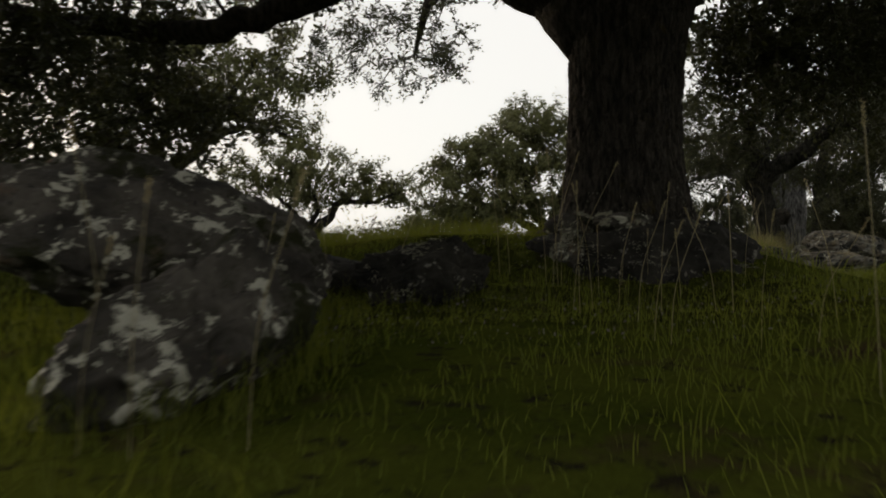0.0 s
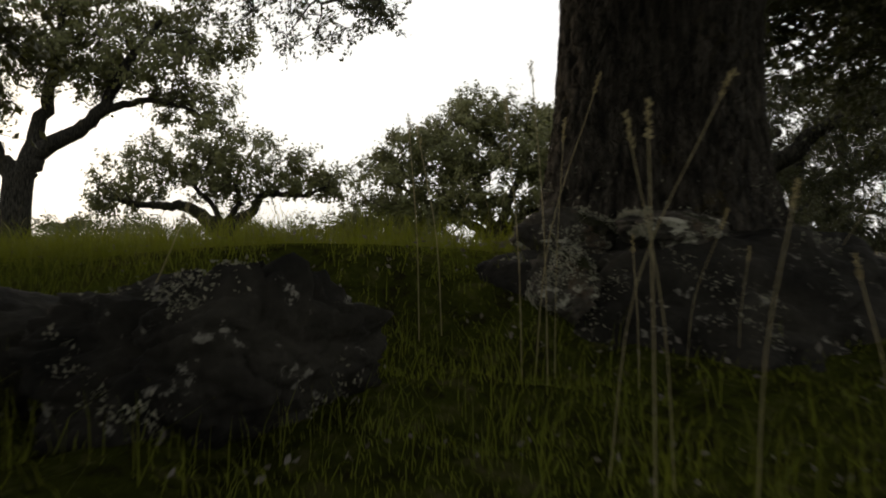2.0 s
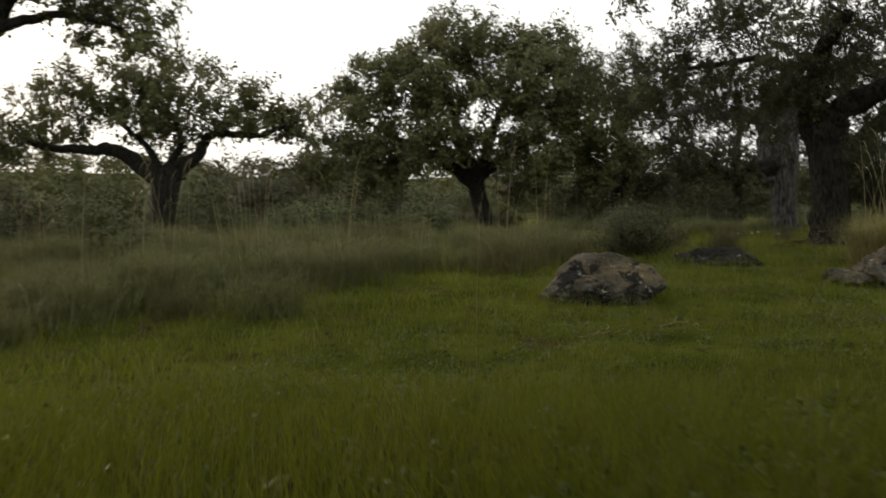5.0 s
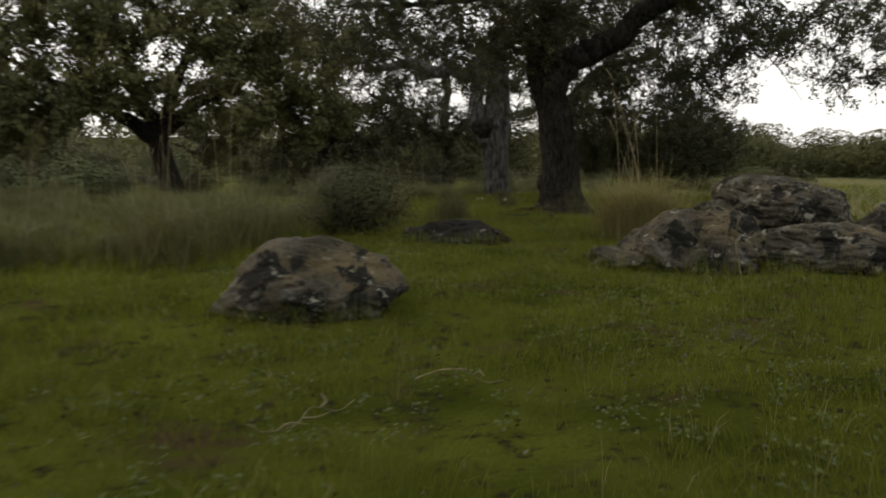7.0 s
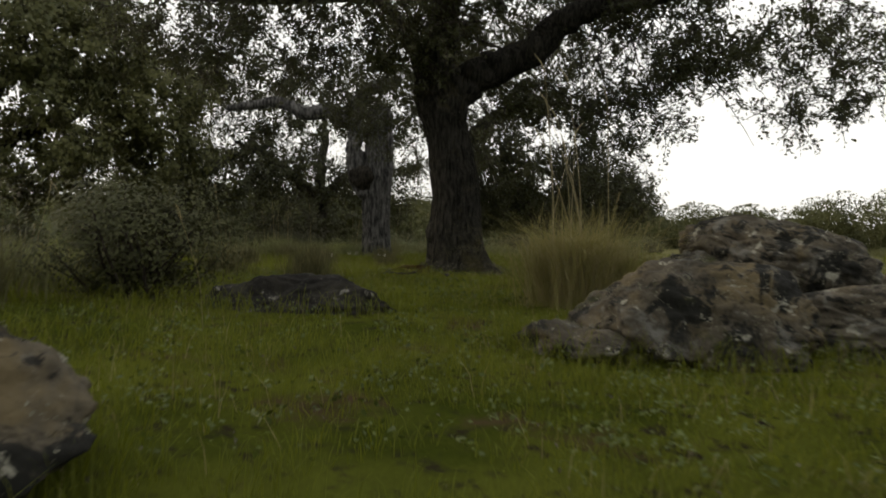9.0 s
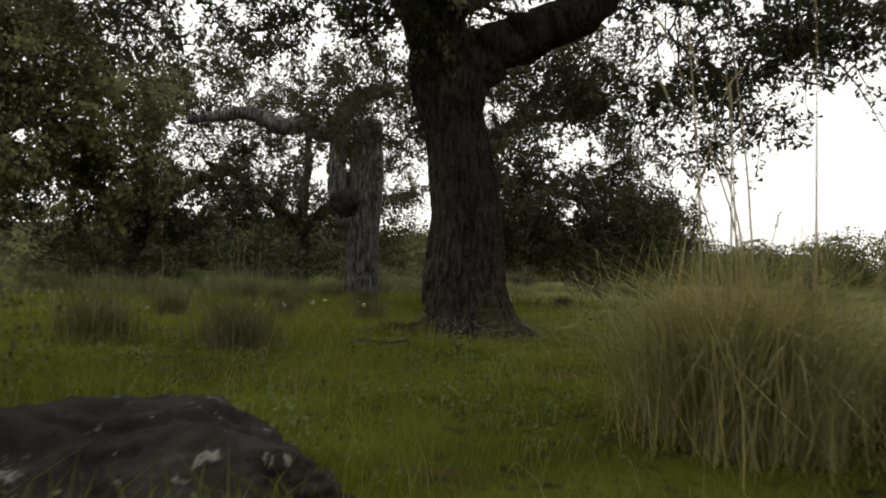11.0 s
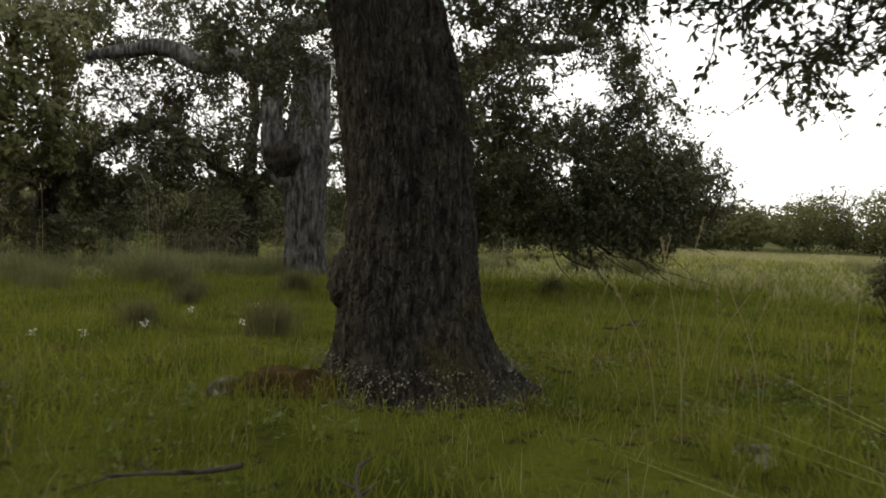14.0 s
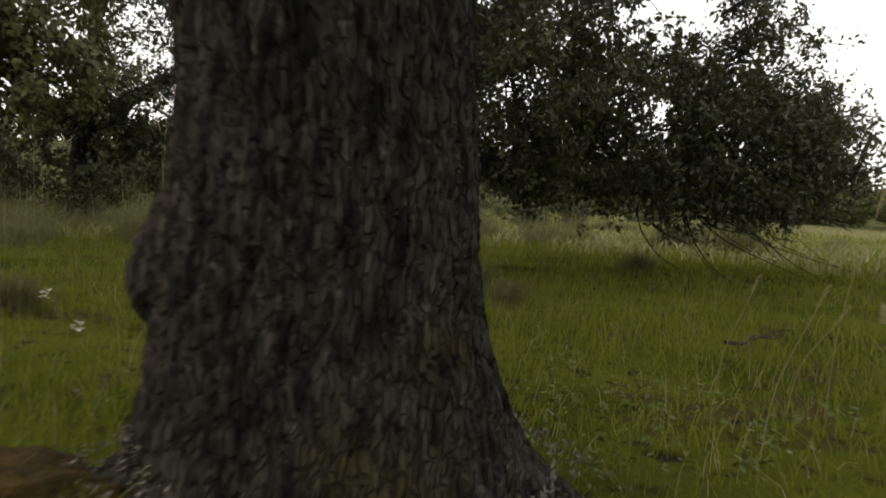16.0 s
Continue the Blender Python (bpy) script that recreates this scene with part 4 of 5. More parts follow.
# taller thicket behind, where the slope rises
thicket = [shrub((-13.0 + 5 * k, 33.0 + k, gz(-13.0 + 5 * k, 33.0 + k)), s, 161 + k, "tall dark evergreen bush in the thicket on the slope", 0.115, 28, None, 115) for k, s in enumerate(((2.6, 2.4, 1.9), (3.2, 2.8, 2.3), (2.2, 2.2, 1.5)))]
for k in range(84):
    y = spots.uniform(24, 60)
    x = spots.uniform(-0.62, 0.16) * y + 1.0
    if min(math.hypot(x - a, y - b) for a, b in ((-5.2, 21.8), (3.9, 27.6))) < 2.4 or in_glade(x, y):
        continue
    s = spots.choice((0.6, 0.85, 1.1, 1.4))
    copy_thing(thicket[k % 3], pose(x, y, gz(x, y), 0, 0, spots.uniform(0, 360)) @ Matrix.Diagonal((s, s, s * spots.uniform(0.8, 1.15), 1)))

for k in range(11):
    x, y = 6.8 + 0.9 * k + spots.uniform(-0.3, 0.3), spots.uniform(26.5, 29.0)
    s = spots.uniform(0.7, 1.25)
    copy_thing(kinds[k % 3], pose(x, y, gz(x, y), 0, 0, spots.uniform(0, 360)) @ Matrix.Scale(s, 4))

# ---- tussocks and grass ----
def blades(xy, height, width, seed, lean=0.35, z=None, curl=0.5):
    """Bent tapering blades: two quads and a tip each, as triangles."""
    r = np.random.default_rng(seed)
    n = len(xy)
    z0 = ground_z(xy[:, 0], xy[:, 1]) if z is None else z
    b = np.column_stack([xy, z0 - 0.01])
    h = np.broadcast_to(height, n)[:, None]
    a = r.uniform(0, 2 * np.pi, n)
    way = np.column_stack([np.cos(a), np.sin(a), np.zeros(n)])
    c = r.uniform(0, 2 * np.pi, n)
    s = np.column_stack([np.cos(c), np.sin(c), np.zeros(n)]) * np.broadcast_to(width, n)[:, None] / 2
    k = np.abs(r.normal(lean, lean * 0.6, n))[:, None]
    up = np.array([[0, 0, 1.0]])
    p1 = b + h * 0.55 * up + way * h * k * 0.35
    p3 = b + h * (1 - curl * 0.35 * k) * up + way * h * k * (1 + curl * 0.3)
    v = np.stack([b - s, b + s, p1 - s * 0.75, p1 + s * 0.75, p3], 1).reshape(-1, 3)
    t = np.array([[0, 1, 3], [0, 3, 2], [2, 3, 4]])
    f = (np.arange(n)[:, None, None] * 5 + t[None]).reshape(-1, 3)
    return v, f


# the strip of meadow that lies closest along the way through the place
AXIS = np.array([(0.2, -4.5), (0.2, 0.5), (-0.6, 2.6), (0.6, 5.4), (3.2, 9.0), (7.2, 14.0), (9.0, 17.0)])


def off_axis(x, y):
    best = np.full(np.shape(x), 1e9)
    for a, b in zip(AXIS[:-1], AXIS[1:]):
        d = b - a
        t = np.clip(((x - a[0]) * d[0] + (y - a[1]) * d[1]) / (d @ d), 0, 1)
        best = np.minimum(best, np.hypot(x - a[0] - t * d[0], y - a[1] - t * d[1]))
    return best


def scatter(n, lo, hi, seed, box=(-14, 24, -7, 32)):
    r = np.random.default_rng(seed)
    p = np.column_stack([r.uniform(box[0], box[1], n), r.uniform(box[2], box[3], n)])
    d = off_axis(p[:, 0], p[:, 1])
    p = p[(d >= lo) & (d < hi)]
    bare = soft_noise(p[:, 0], p[:, 1], 0.8, 21) + 0.6 * soft_noise(p[:, 0], p[:, 1], 0.25, 22)
    face = (p[:, 1] > 0.25) & (p[:, 1] < 1.4) & (p[:, 0] < 2.2)
    thin = (p[:, 1] < 1.3) & (p[:, 0] < 2.6) & (r.random(len(p)) > 0.30 + 0.6 * np.clip((p[:, 0] - 1.6) / 1.0, 0, 1))
    thin |= (p[:, 1] > -0.9) & (p[:, 1] < 1.3) & (p[:, 0] < 2.3) & (r.random(len(p)) > 0.46)
    thin |= (np.hypot((p[:, 0] - 3.2) / 0.9, (p[:, 1] - 7.1) / 0.6) + 1.6 * soft_noise(p[:, 0], p[:, 1], 0.3, 23) < 1.0) & (r.random(len(p)) > 0.45)
    return p[~thin & (bare < np.where(face, 0.16, 0.30)) & (np.hypot(p[:, 0] - 7.38, p[:, 1] - 13.9) > 0.40)]


V, F, count = [], [], 0
for n, lo, hi, hh, ww, seed in ((1700000, 0, 1.0, 0.08, 0.0036, 1), (1050000, 1.0, 2.4, 0.085, 0.0055, 4), (360000, 2.4, 6.0, 0.11, 0.011, 2), (160000, 6.0, 14.0, 0.14, 0.024, 3)):
    p = scatter(n, lo, hi, seed)
    r = np.random.default_rng(seed + 30)
    h = hh * r.uniform(0.4, 1.5, len(p)) * (1 + 0.9 * soft_noise(p[:, 0], p[:, 1], 0.6, 5) + 0.8 * soft_noise(p[:, 0], p[:, 1], 0.2, 6))
    h = h * np.where((p[:, 1] < 1.3) & (p[:, 0] < 2.2), 0.7, 1.0)
    v, f = blades(p, h, ww * r.uniform(0.5, 1.3, len(p)), seed, 0.5)
    V.append(v)
    F.append(f + count)
    count += len(v)
r = np.random.default_rng(44)
p = np.column_stack([r.uniform(-16, 40, 36000), r.uniform(14, 50, 36000)])
p = p[off_axis(p[:, 0], p[:, 1]) > 14]
p2 = np.column_stack([r.uniform(-6, 1.0, 70000), 1.38 + 4.0 * r.random(70000) ** 0.8])
edge = np.clip((p2[:, 0] + 6) / 2.5, 0, 1) * np.clip((1.2 - p2[:, 0]) / 0.8, 0, 1) * np.clip((5.4 - p2[:, 1]) / 2.0, 0, 1)
p2 = p2[np.random.default_rng(52).random(len(p2)) < edge * (1 + 0.8 * soft_noise(p2[:, 0], p2[:, 1], 0.7, 53))]
p3 = np.column_stack([r.uniform(-2.5, 3.5, 2600), r.uniform(-4.5, 0.6, 2600)])
ring = []
for x, y, a, bb, turn in ((1.73, 9.07, 0.62, 0.44, -30), (3.95, 11.15, 0.66, 0.38, -30), (5.2, 9.28, 0.68, 0.46, -38), (6.4, 8.72, 0.82, 0.52, -38), (4.6, 9.52, 0.32, 0.30, -60), (-0.66, -1.8, 0.36, 0.60, -4), (-1.38, -0.5, 0.95, 0.62, 8),
                          (-0.75, 0.65, 0.42, 0.3, -10), (-1.15, -0.15, 0.55, 0.55, -30), (6.95, 14.1, 0.3, 0.2, 150), (7.68, 12.48, 0.27, 0.13, 20)):
    k = int(520 * (a + bb))
    ang, far = r.uniform(0, 6.283, k), 0.86 + 0.35 * r.random(k) ** 1.5
    u, w = a * far * np.cos(ang), bb * far * np.sin(ang)
    q = radians(turn)
    ring.append(np.column_stack([x + u * math.cos(q) - w * math.sin(q), y + u * math.sin(q) + w * math.cos(q)]))
p4 = np.column_stack([r.uniform(-3.5, 2.2, 2600), r.uniform(-0.1, 1.5, 2600)])
p6 = np.column_stack([r.uniform(-3.0, 2.2, 22000), r.uniform(-0.6, 1.5, 22000)])
p6 = p6[soft_noise(p6[:, 0], p6[:, 1], 0.3, 62) < 0.2]
p4 = p4[soft_noise(p4[:, 0], p4[:, 1], 0.5, 61) < 0.16]
p5 = np.concatenate(ring)
for p, hh, ww in ((p4, 0.13, 0.0026), (p6, 0.035, 0.003), (p5, 0.17, 0.004), (p, 0.22, 0.06), (p2, 0.17, 0.0030), (p3[off_axis(p3[:, 0], p3[:, 1]) > 0.3], 0.16, 0.0034)):
    v, f = blades(p, hh * r.uniform(0.5, 1.3, len(p)), ww, 45, 0.45)
    V.append(v)
    F.append(f + count)
    count += len(v)
grass = mesh_object("grass", np.concatenate(V), np.concatenate(F), M_GRASS)
r = np.random.default_rng(46)
p = scatter(70000, 0.25, 4.5, 47)
p = p[p[:, 1] > 2.0]
v, f = blades(p, 0.10 * r.uniform(0.5, 1.7, len(p)), 0.0026, 48, 0.5)
straw = mesh_object("dry_grass", v, f, M_DRY)
tagged(straw, "scattered dry straw blades among the green grass", "grass", kind="stuff")
r = np.random.default_rng(49)
p = np.column_stack([r.uniform(3, 60, 110000), r.uniform(9, 60, 110000)])
d = off_axis(p[:, 0], p[:, 1]) + 5 * soft_noise(p[:, 0], p[:, 1], 3.0, 50)
p = p[(d > 5.5) & ((p[:, 0] > 10.5) | (p[:, 1] > 19)) & (p[:, 1] < 52)]
v, f = blades(p, 0.17 * r.uniform(0.5, 1.5, len(p)), 0.04, 51, 0.5)
pale = mesh_object("pale_grass", v, f, M_PALE)
tagged(pale, "pale greyish meadow grass further off", "grass", kind="stuff")
tagged(grass, "short green meadow grass", "grass", kind="stuff")


# small broad-leaved weeds pressed among the blades
r = np.random.default_rng(140)
c = np.column_stack([r.uniform(-2, 9, 5200), r.uniform(2.2, 15, 5200)])
c = c[(off_axis(c[:, 0], c[:, 1]) < 2.2) & (soft_noise(c[:, 0], c[:, 1], 0.7, 141) > -0.12) & (np.hypot(c[:, 0] - 7.38, c[:, 1] - 13.9) > 0.5)]
spread = r.uniform(0.01, 0.05, len(c))
p = np.repeat(c, 9, axis=0) + r.normal(0, 1, (len(c) * 9, 2)) * np.repeat(spread, 9)[:, None]
p = np.column_stack([p, ground_z(p[:, 0], p[:, 1]) + r.uniform(0.02, 0.075, len(p))])
v, f = leaf_shell(p, np.tile((0.0, 0.0, 1.0), (len(p), 1)), 0.024, 142, 0.5)
weeds = mesh_object("weeds", v, f, M_WEED)
tagged(weeds, "small dark broad-leaved weeds among the meadow grass", "weeds", kind="stuff")


def tussock(place, radius, height, n, seed, label, stalks=0, lean=0.6, width=0.006, mat=None):
    """A clump of arching blades, with seed stalks standing above it."""
    r = np.random.default_rng(seed)
    top = base_empty("tussock", (*place, gz(*place)))
    tagged(top, label, "grass tussock", "grass tussocks")
    xy = r.normal(0, radius * 0.32, (n, 2))
    v, f = blades(xy, height * r.uniform(0.45, 1.1, n), width, seed, lean, np.full(n, -0.02), 1.3)
    mesh_object("blade_clump", v, f, mat or M_TUSSOCK, top)
    if stalks != 1:
        m = 620 if stalks > 4 else 60
        v, f = blades(r.normal(0, radius * 0.3, (m, 2)), height * r.uniform(0.6, 1.0, m), width * 0.9, seed + 5, lean * 0.85, np.full(m, -0.02), 1.3)
        mesh_object("dry_blade_clump", v, f, M_DRY, top, label="dry straw-coloured blades")
    for k in range(stalks):
        a = r.uniform(0, 6.28)
        h, q = height * r.uniform(1.25, 1.95), r.uniform(0.04, 0.26)
        d = np.array([math.cos(a), math.sin(a)])
        o = r.normal(0, radius * 0.2, 2)
        line = smooth_line([(*o, 0, 0.0042), (*(o + d * q * 0.25 * h), h * 0.5, 0.0034), (*(o + d * q * h), h, 0.0014)], 8)
        b = Batch()
        b.tube(line, 5)
        tip = smooth_line([(*line[-1, :3], 0.002), (*(line[-1, :3] + [d[0] * 0.03, d[1] * 0.03, 0.07]), 0.005), (*(line[-1, :3] + [d[0] * 0.08, d[1] * 0.08, 0.13]), 0.002)], 5)
        stem = b.done("stalk", M_DRY, top)
        q = Batch()
        q.tube(tip, 5)
        q.done("seed_head", M_DRY, stem)
    return top


tussock((5.90, 10.68), 0.50, 0.84, 2500, 71, "tall pale green tussock with dry seed stalks", 9, 0.58, 0.0055)
for k, (x, y) in enumerate(((5.45, 13.9), (4.75, 14.4), (3.7, 14.0))):
    tussock((x, y), 0.36, 0.46, 560, 80 + k, "dull brown clump of old grass in the meadow", 0, 0.34, 0.006, M_TUSSOCK_DARK)
for k in range(12):
    x, y = spots.uniform(5.8, 12.5), spots.uniform(15.6, 19.5)
    copy_thing(bpy.data.objects["tussock.001"], pose(x, y, gz(x, y), 0, 0, spots.uniform(0, 360)) @ Matrix.Scale(spots.uniform(0.45, 0.8), 4))
small = [tussock((x, y), 0.6, h, 460, 72 + k, "pale feathery grass tussock", 1, 0.5, 0.009, M_FEATHER) for k, (x, y, h) in enumerate(((-2.6, 9.4, 0.5), (-0.6, 11.9, 0.58), (1.4, 12.9, 0.64)))]
for k in range(245):
    if k < 170:
        x, y = spots.uniform(-9, 3.6), spots.uniform(7.5, 19)
        edge = 7.5 + (x + 2.4) * 1.7 if x < -0.5 else 10.9 + (x + 0.5) * 0.5
        edge += abs(spots.normal(0, 0.9)) * spots.choice((-1.0, 0.4))
        if y < edge or math.hypot(x - 3.05, y - 12.3) < 0.9:
            continue
    else:
        x, y = spots.uniform(1, 34), spots.uniform(17, 44)
        if math.hypot(x - 11.5, y - 22.1) < 1.0:
            continue
    s = spots.uniform(0.6, 1.25)
    copy_thing(small[k % 3], pose(x, y, gz(x, y), 0, 0, spots.uniform(0, 360)) @ Matrix.Scale(s, 4))

for k in range(44):
    x, y = spots.uniform(6.5, 16.5), spots.uniform(22.3, 27.0)
    copy_thing(small[k % 3], pose(x, y, gz(x, y), 0, 0, spots.uniform(0, 360)) @ Matrix.Scale(spots.uniform(0.7, 1.2), 4))

# ---- far woods ----
r = np.random.default_rng(90)
pts, outward, sizes = [], [], []
for k in range(250):
    if k < 66:
        a, d, s, leaf, lobes, n = 0.2 + 1.25 * (k + r.random()) / 66, r.uniform(60, 86), r.uniform(1.7, 4.3), 0.25, 10, 420
    else:
        a, d, s, leaf, lobes, n = r.uniform(-0.95, 0.9), r.uniform(88, 232), r.uniform(2.6, 4.6), 0.75, 8, 48
    x, y = 3 + d * math.sin(a), 8 + d * math.cos(a)
    z = gz(x, y)
    for _ in range(lobes):
        c = np.array([x, y, z + s * 0.72]) + r.normal(0, 0.33, 3) * s * (1.0, 1.0, 0.6)
        p = in_lobe(r, n, c, np.array((0.55, 0.55, 0.45)) * s, 0.92)
        pts.append(p)
        outward.append((p - c) + 0.4 * (p - (x, y, z + 0.5 * s)))
        sizes.append(np.full(n, leaf))
v, f = leaf_shell(np.concatenate(pts), np.concatenate(outward), np.concatenate(sizes), 91, 0.4)
woods = mesh_object("far_woods", v, f, M_WOODS)
tagged(woods, "distant wooded hillside of round oak crowns", "woods", kind="stuff")

# ---- roots, litter and stalks ----
root = rock((6.95, 14.10, 0.05), (0.28, 0.16, 0.15), 150, 95, "root hump covered in rust-brown moss", M_MOSS, 5, 0.3, 4, name="mossy_root")
root["category"] = "tree root"
rock((6.72, 14.28, 0.05), (0.16, 0.11, 0.09), 20, 96, "small grey lichen stone beside mossy oak roots", M_ROCK, 4)


def chips(centre, inner, outer, n, size, seed):
    """Curled dry leaves and bark chips lying on the ground."""
    r = np.random.default_rng(seed)
    a, d = r.uniform(0, 6.283, n), inner + (outer - inner) * r.random(n) ** (0.5 if outer > 2 else 1.6)
    x, y = centre[0] + d * np.cos(a), centre[1] + d * np.sin(a)
    rise = np.clip((0.6 - d) * 0.5, 0, 0.1)
    p = np.column_stack([x, y, ground_z(x, y) + 0.015 + rise + r.uniform(0, 0.03, n)])
    return leaf_cloud(p, size, seed, -0.3)


litter = Batch()
litter.add(*chips((0.3, 0.7), 0.0, 2.2, 900, 0.02, 101))
litter.add(*chips((7.42, 13.92), 0.40, 0.64, 900, 0.014, 97))
litter.add(*chips((1.42, 1.75), 0.5, 1.0, 700, 0.03, 98))
litter.add(*chips((5.5, 11.5), 0.0, 5.0, 700, 0.018, 99))
litter.add(*chips((2.5, 6.5), 0.0, 3.0, 260, 0.018, 100))
litter.add(*chips((3.2, 7.1), 0.0, 0.9, 420, 0.018, 102))
tagged(litter.done("leaf_litter", M_LITTER, smooth=False), "pale dry leaves and bark chips under the oaks", "leaf litter", kind="stuff")


def stalk(place, height, lean, turn, seed):
    """One dry grass stalk with a seed head."""
    r = np.random.default_rng(seed)
    top = base_empty("grass_stalk", place)
    tagged(top, "thin dry grass stalk with a pale seed head", "grass stalk", "dry grass stalks")
    line = smooth_line([(0, 0, -0.02, 0.0012), (lean * height * 0.25, 0, height * 0.5, 0.0010), (lean * height, 0, height, 0.0007)], 9)
    b = Batch()
    b.tube(line, 4)
    stem = b.done("stem", M_DRY, top)
    d = line[-1, :3] - line[-2, :3]
    d /= np.linalg.norm(d)
    pts = line[-1, :3] + d * np.linspace(-0.01, 0.055, 60)[:, None] + r.normal(0, 0.0016, (60, 3))
    v, f = leaf_cloud(pts, 0.008, seed, -2.5)
    mesh_object("seed_head", v, f, M_DRY, stem)
    top.rotation_euler = (0, 0, radians(turn))
    return top


masters = [stalk((0.95 + 0.2 * k, -0.6 + 0.35 * k, gz(0.95 + 0.2 * k, -0.6 + 0.35 * k)), h, l, 40 * k, 110 + k) for k, (h, l) in enumerate(((0.5, 0.25), (0.62, 0.15), (0.42, 0.4)))]
# tall stalks before the first oak, by the place of their tips
for k, (x, y, z, lean, turn) in enumerate(((0.65, 0.72, 0.72, 0.06, 190), (0.73, 0.74, 0.84, 0.05, 170), (0.85, 0.76, 0.82, 0.22, 10), (0.81, 0.78, 0.68, 0.05, 30), (0.37, 0.95, 0.72, 0.06, 150), (0.40, 0.97, 0.69, 0.12, 180),
                                           (0.95, 0.10, 0.66, 0.35, 15), (1.1, 0.0, 0.42, 0.3, 40), (0.75, -0.2, 0.52, 0.1, 80))):
    bx, by = x - lean * 0.6 * math.cos(radians(turn)), y - lean * 0.6 * math.sin(radians(turn))
    stalk((bx, by, gz(bx, by)), z - gz(bx, by), lean, turn, 120 + k)
r = np.random.default_rng(12)
for k in range(90):
    if k < 48:
        x, y = r.uniform(-1.2, 2.2), r.uniform(-3.4, 1.3)
    elif k < 66:
        x, y = r.uniform(7.6, 9.2), r.uniform(12.4, 14.0)
    else:
        x, y = r.uniform(0, 8), r.uniform(5, 14)
    if off_axis(np.array([x]), np.array([y]))[0] < (0.45 if k < 48 else 0.85) or math.hypot(x - 7.42, y - 13.92) < 0.5 or math.hypot(x - 1.42, y - 1.85) < 0.7:
        continue
    s = r.uniform(0.7, 1.25)
    copy_thing(masters[k % 3], pose(x, y, gz(x, y), 0, 0, r.uniform(0, 360)) @ Matrix.Scale(s, 4))


# ---- lichen crusts ----
def flakes(ob, n, size, seed, low, high, side_of=(0, -1, 0.2), least=0.02):
    """Pale lichen flakes scattered in patches over the weathered faces of a stone or trunk."""
    r = np.random.default_rng(seed)
    me = ob.data
    co, no = np.empty(len(me.vertices) * 3, np.float32), np.empty(len(me.vertices) * 3, np.float32)
    me.vertices.foreach_get("co", co)
    me.vertices.foreach_get("normal", no)
    co, no = co.reshape(-1, 3), no.reshape(-1, 3)
    mat = np.array(ob.matrix_basis if ob.parent is None else ob.parent.matrix_basis @ ob.matrix_basis)
    co = co @ mat[:3, :3].T + mat[:3, 3]
    patch = soft_noise(co[:, 0] + co[:, 2], co[:, 1] + 0.7 * co[:, 2], 0.12, seed) + 0.5 * soft_noise(co[:, 0] - co[:, 2], co[:, 1] + co[:, 2], 0.04, seed + 1)
    ok = np.where((no @ np.array(side_of) > 0.1) & (co[:, 2] > low) & (co[:, 2] < high) & (patch > least))[0]
    if not len(ok):
        return None
    pick = r.choice(ok, n)
    p = co[pick] + no[pick] * 0.003 + r.normal(0, 0.006, (n, 3))
    return leaf_cloud(p, size, seed, -0.2)


M_LICHEN = leafy("grey_lichen", (0.085, 0.085, 0.060), (0.32, 0.31, 0.235), (0.1, 0.1, 0.08), 0.9, 0.1)
crust = Batch()
k = 0
got = flakes(mound, 1700, 0.012, 260, 0.05, 0.7, (-0.6, -0.7, 0.3), 0.24)
if got:
    crust.add(*got)
for ob in [o for o in bpy.data.objects if o.name.startswith("boulder")]:
    if ob.get("label") in (STONE, "dark mossy boulder with white lichen set in the bank"):
        got = flakes(ob, 1500, 0.012, 200 + k, -1, 2, (-0.2, -0.9, 0.3), 0.14 if ob.get("label") == STONE else 0.18)
        k += 1
        if got:
            crust.add(*got)
for ob in [o for o in bpy.data.objects if o.name.startswith("boulder") and 8 < o.location.y < 10.5]:
    got = flakes(ob, 420, 0.014, 230 + k, 0.02, 0.5, (-0.6, -0.7, 0.3), 0.26)
    k += 1
    if got:
        crust.add(*got)
for ob in [o for o in bpy.data.objects if o.name.startswith("trunk") and o.parent.location.y < 3]:
    got = flakes(ob, 500, 0.014, 300, 0.1, 0.7, (0, -1, 0.2), 0.15)
    if got:
        crust.add(*got)
for ob in [o for o in bpy.data.objects if o.name.startswith("trunk") and abs(o.parent.location.y - 13.91) < 0.01]:
    got = flakes(ob, 900, 0.011, 301, -0.1, 0.24, (-0.6, -0.8, 0.2), -0.05)
    if got:
        crust.add(*got)
tagged(crust.done("lichen", M_LICHEN, smooth=False), "crusts of pale grey lichen on stones and roots", "lichen", kind="stuff")


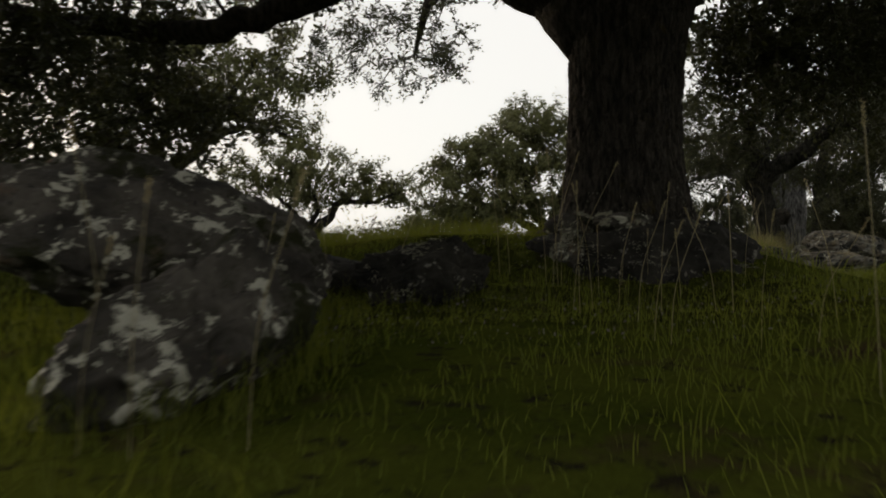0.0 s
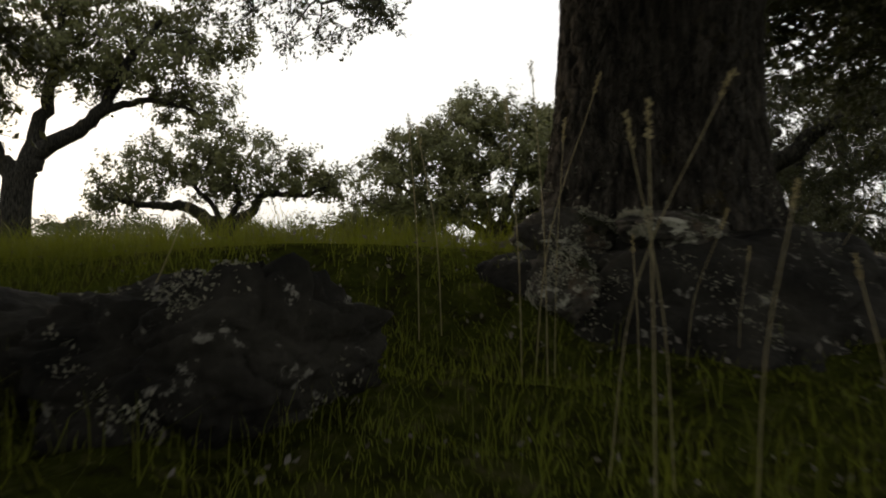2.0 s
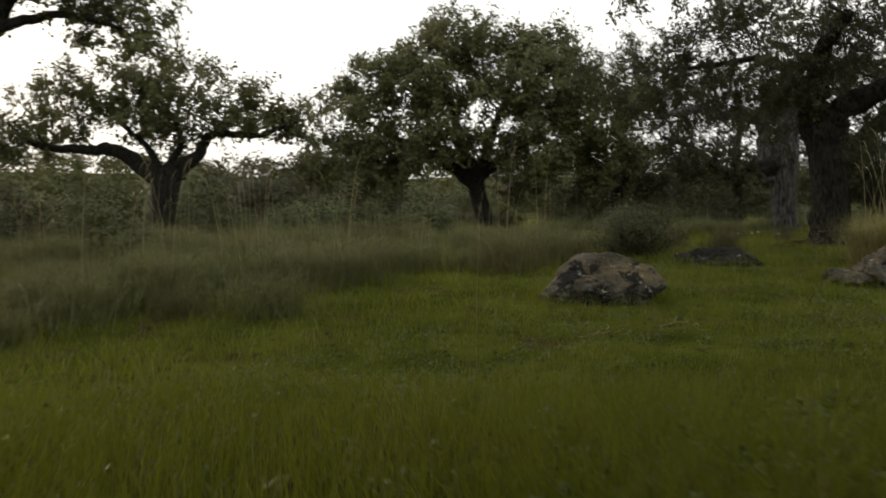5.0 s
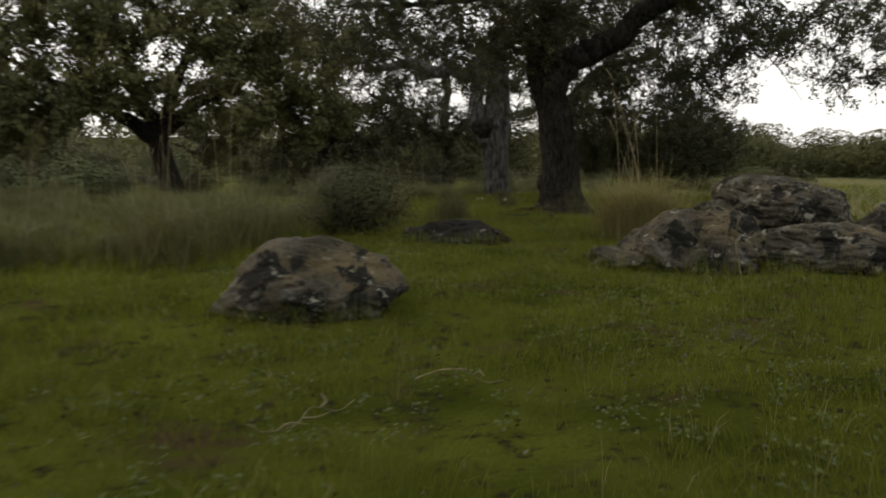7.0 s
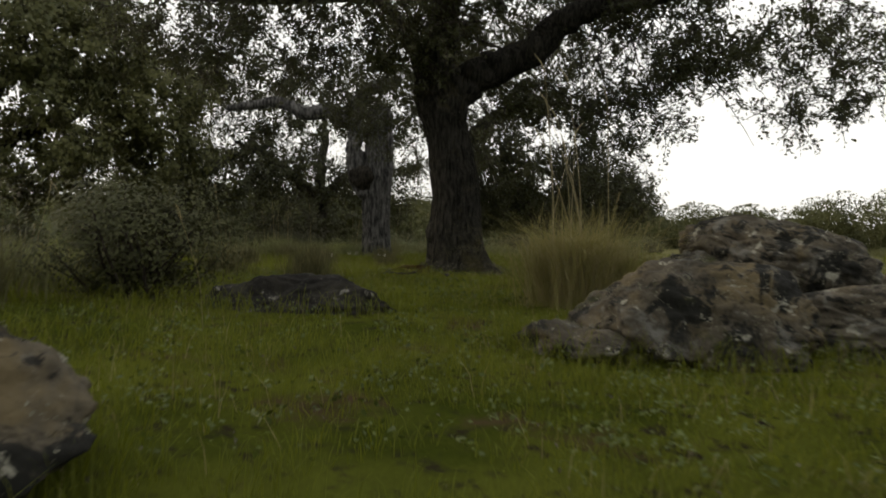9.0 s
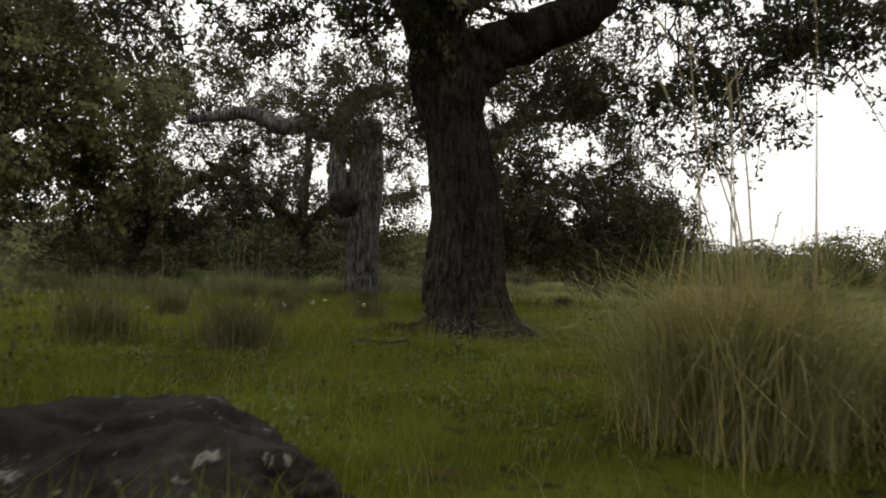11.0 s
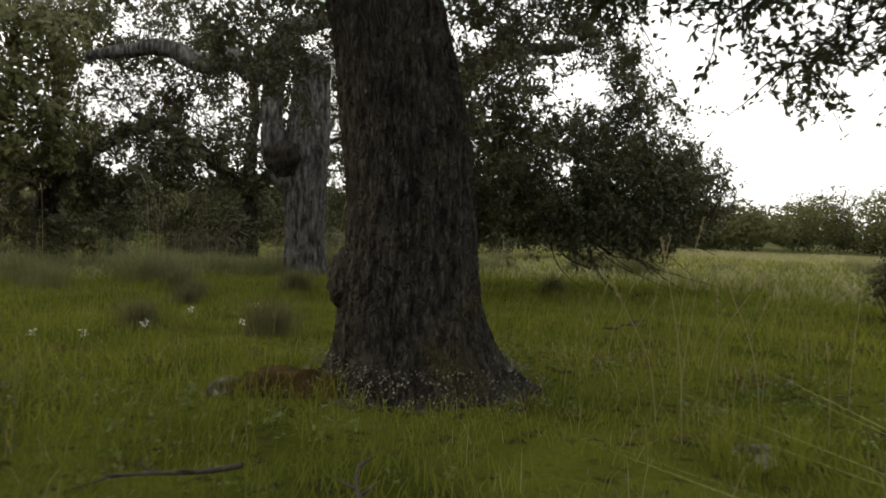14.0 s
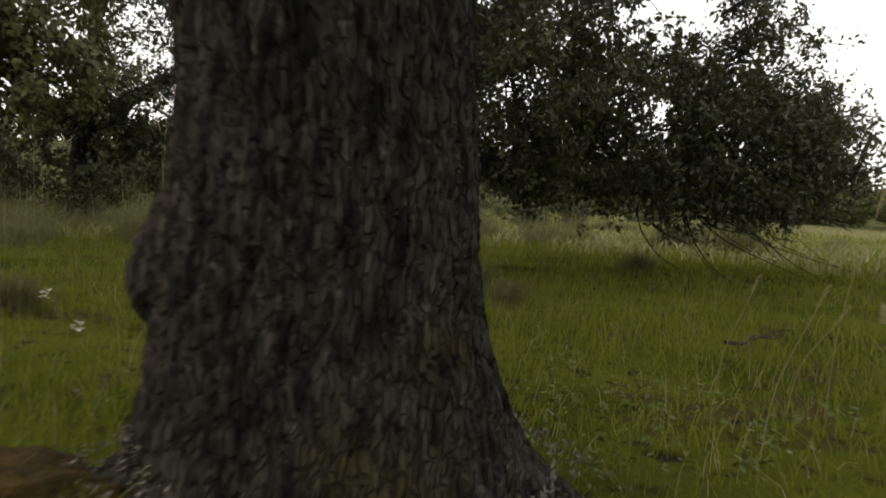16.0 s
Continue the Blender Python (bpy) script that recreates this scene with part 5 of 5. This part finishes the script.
# ---- fallen sticks and flowers ----
def stick(place, length, turn, seed, mat, label):
    """A crooked fallen stick with side twigs."""
    r = np.random.default_rng(seed)
    top = base_empty("fallen_branch", place)
    tagged(top, label, "branch", "fallen branches")
    pts = [(length * k / 5, r.normal(0, 0.03) * length, 0.02 + abs(r.normal(0, 0.03)), (0.009 if mat is M_TWIG else 0.004) * (1 - k / 6)) for k in range(6)]
    line = smooth_line(pts, 22)
    b = Batch()
    b.tube(line, 6)
    b.done("stem", mat, top)
    for k in (6, 10, 14):
        d = np.array([0.14, r.choice((-1, 1)) * 0.16, 0.05]) * length
        q = Batch()
        q.tube(smooth_line([(*line[k, :3], 0.005), (*(line[k, :3] + d * 0.5 + r.normal(0, 0.01, 3)), 0.004), (*(line[k, :3] + d), 0.0015)], 7), 5)
        q.done("twig", mat, top)
    top.rotation_euler = (0, 0, radians(turn))
    return top


for k, (x, y, n, a) in enumerate(((0.75, 6.9, 0.45, 20), (1.55, 7.3, 0.35, -40), (6.2, 13.1, 0.4, 160), (9.6, 14.6, 0.7, 10), (6.3, 12.7, 0.3, 60))):
    pale = k < 2
    stick((x, y, gz(x, y) + (0.05 if pale else 0.02)), n, a, 400 + k, M_DRY if pale else M_TWIG, "pale dry twig lying on the grass" if pale else "dry crooked branch fallen in the grass")

M_PETAL = material("white_petals", (0.55, 0.54, 0.48), (0.75, 0.74, 0.68), 30, 0.7, 0.1)


def flower(place, height, seed):
    """A white meadow flower."""
    r = np.random.default_rng(seed)
    top = base_empty("wildflower", place)
    tagged(top, "small white meadow flower on a thin stem", "flower", "white meadow flowers")
    b = Batch()
    b.tube(smooth_line([(0, 0, -0.02, 0.0018), (0.01, 0.01, height * 0.5, 0.0015), (0.02, 0.0, height, 0.001)], 7), 4)
    b.done("stem", M_GRASS, top)
    tip = np.array([0.02, 0, height])
    v, f = leaf_cloud(tip + r.normal(0, 0.006, (20, 3)), 0.011, seed, -0.6)
    mesh_object("flower_head", v, f, M_PETAL, top)
    return top


bloom = flower((7.1, 15.75, gz(7.1, 15.75)), 0.2, 500)
for k in range(10):
    x, y = spots.normal(6.9, 1.2), spots.normal(15.6, 0.7)
    copy_thing(bloom, pose(x, y, gz(x, y), 0, 0, spots.uniform(0, 360)) @ Matrix.Scale(spots.uniform(0.6, 1.1), 4))
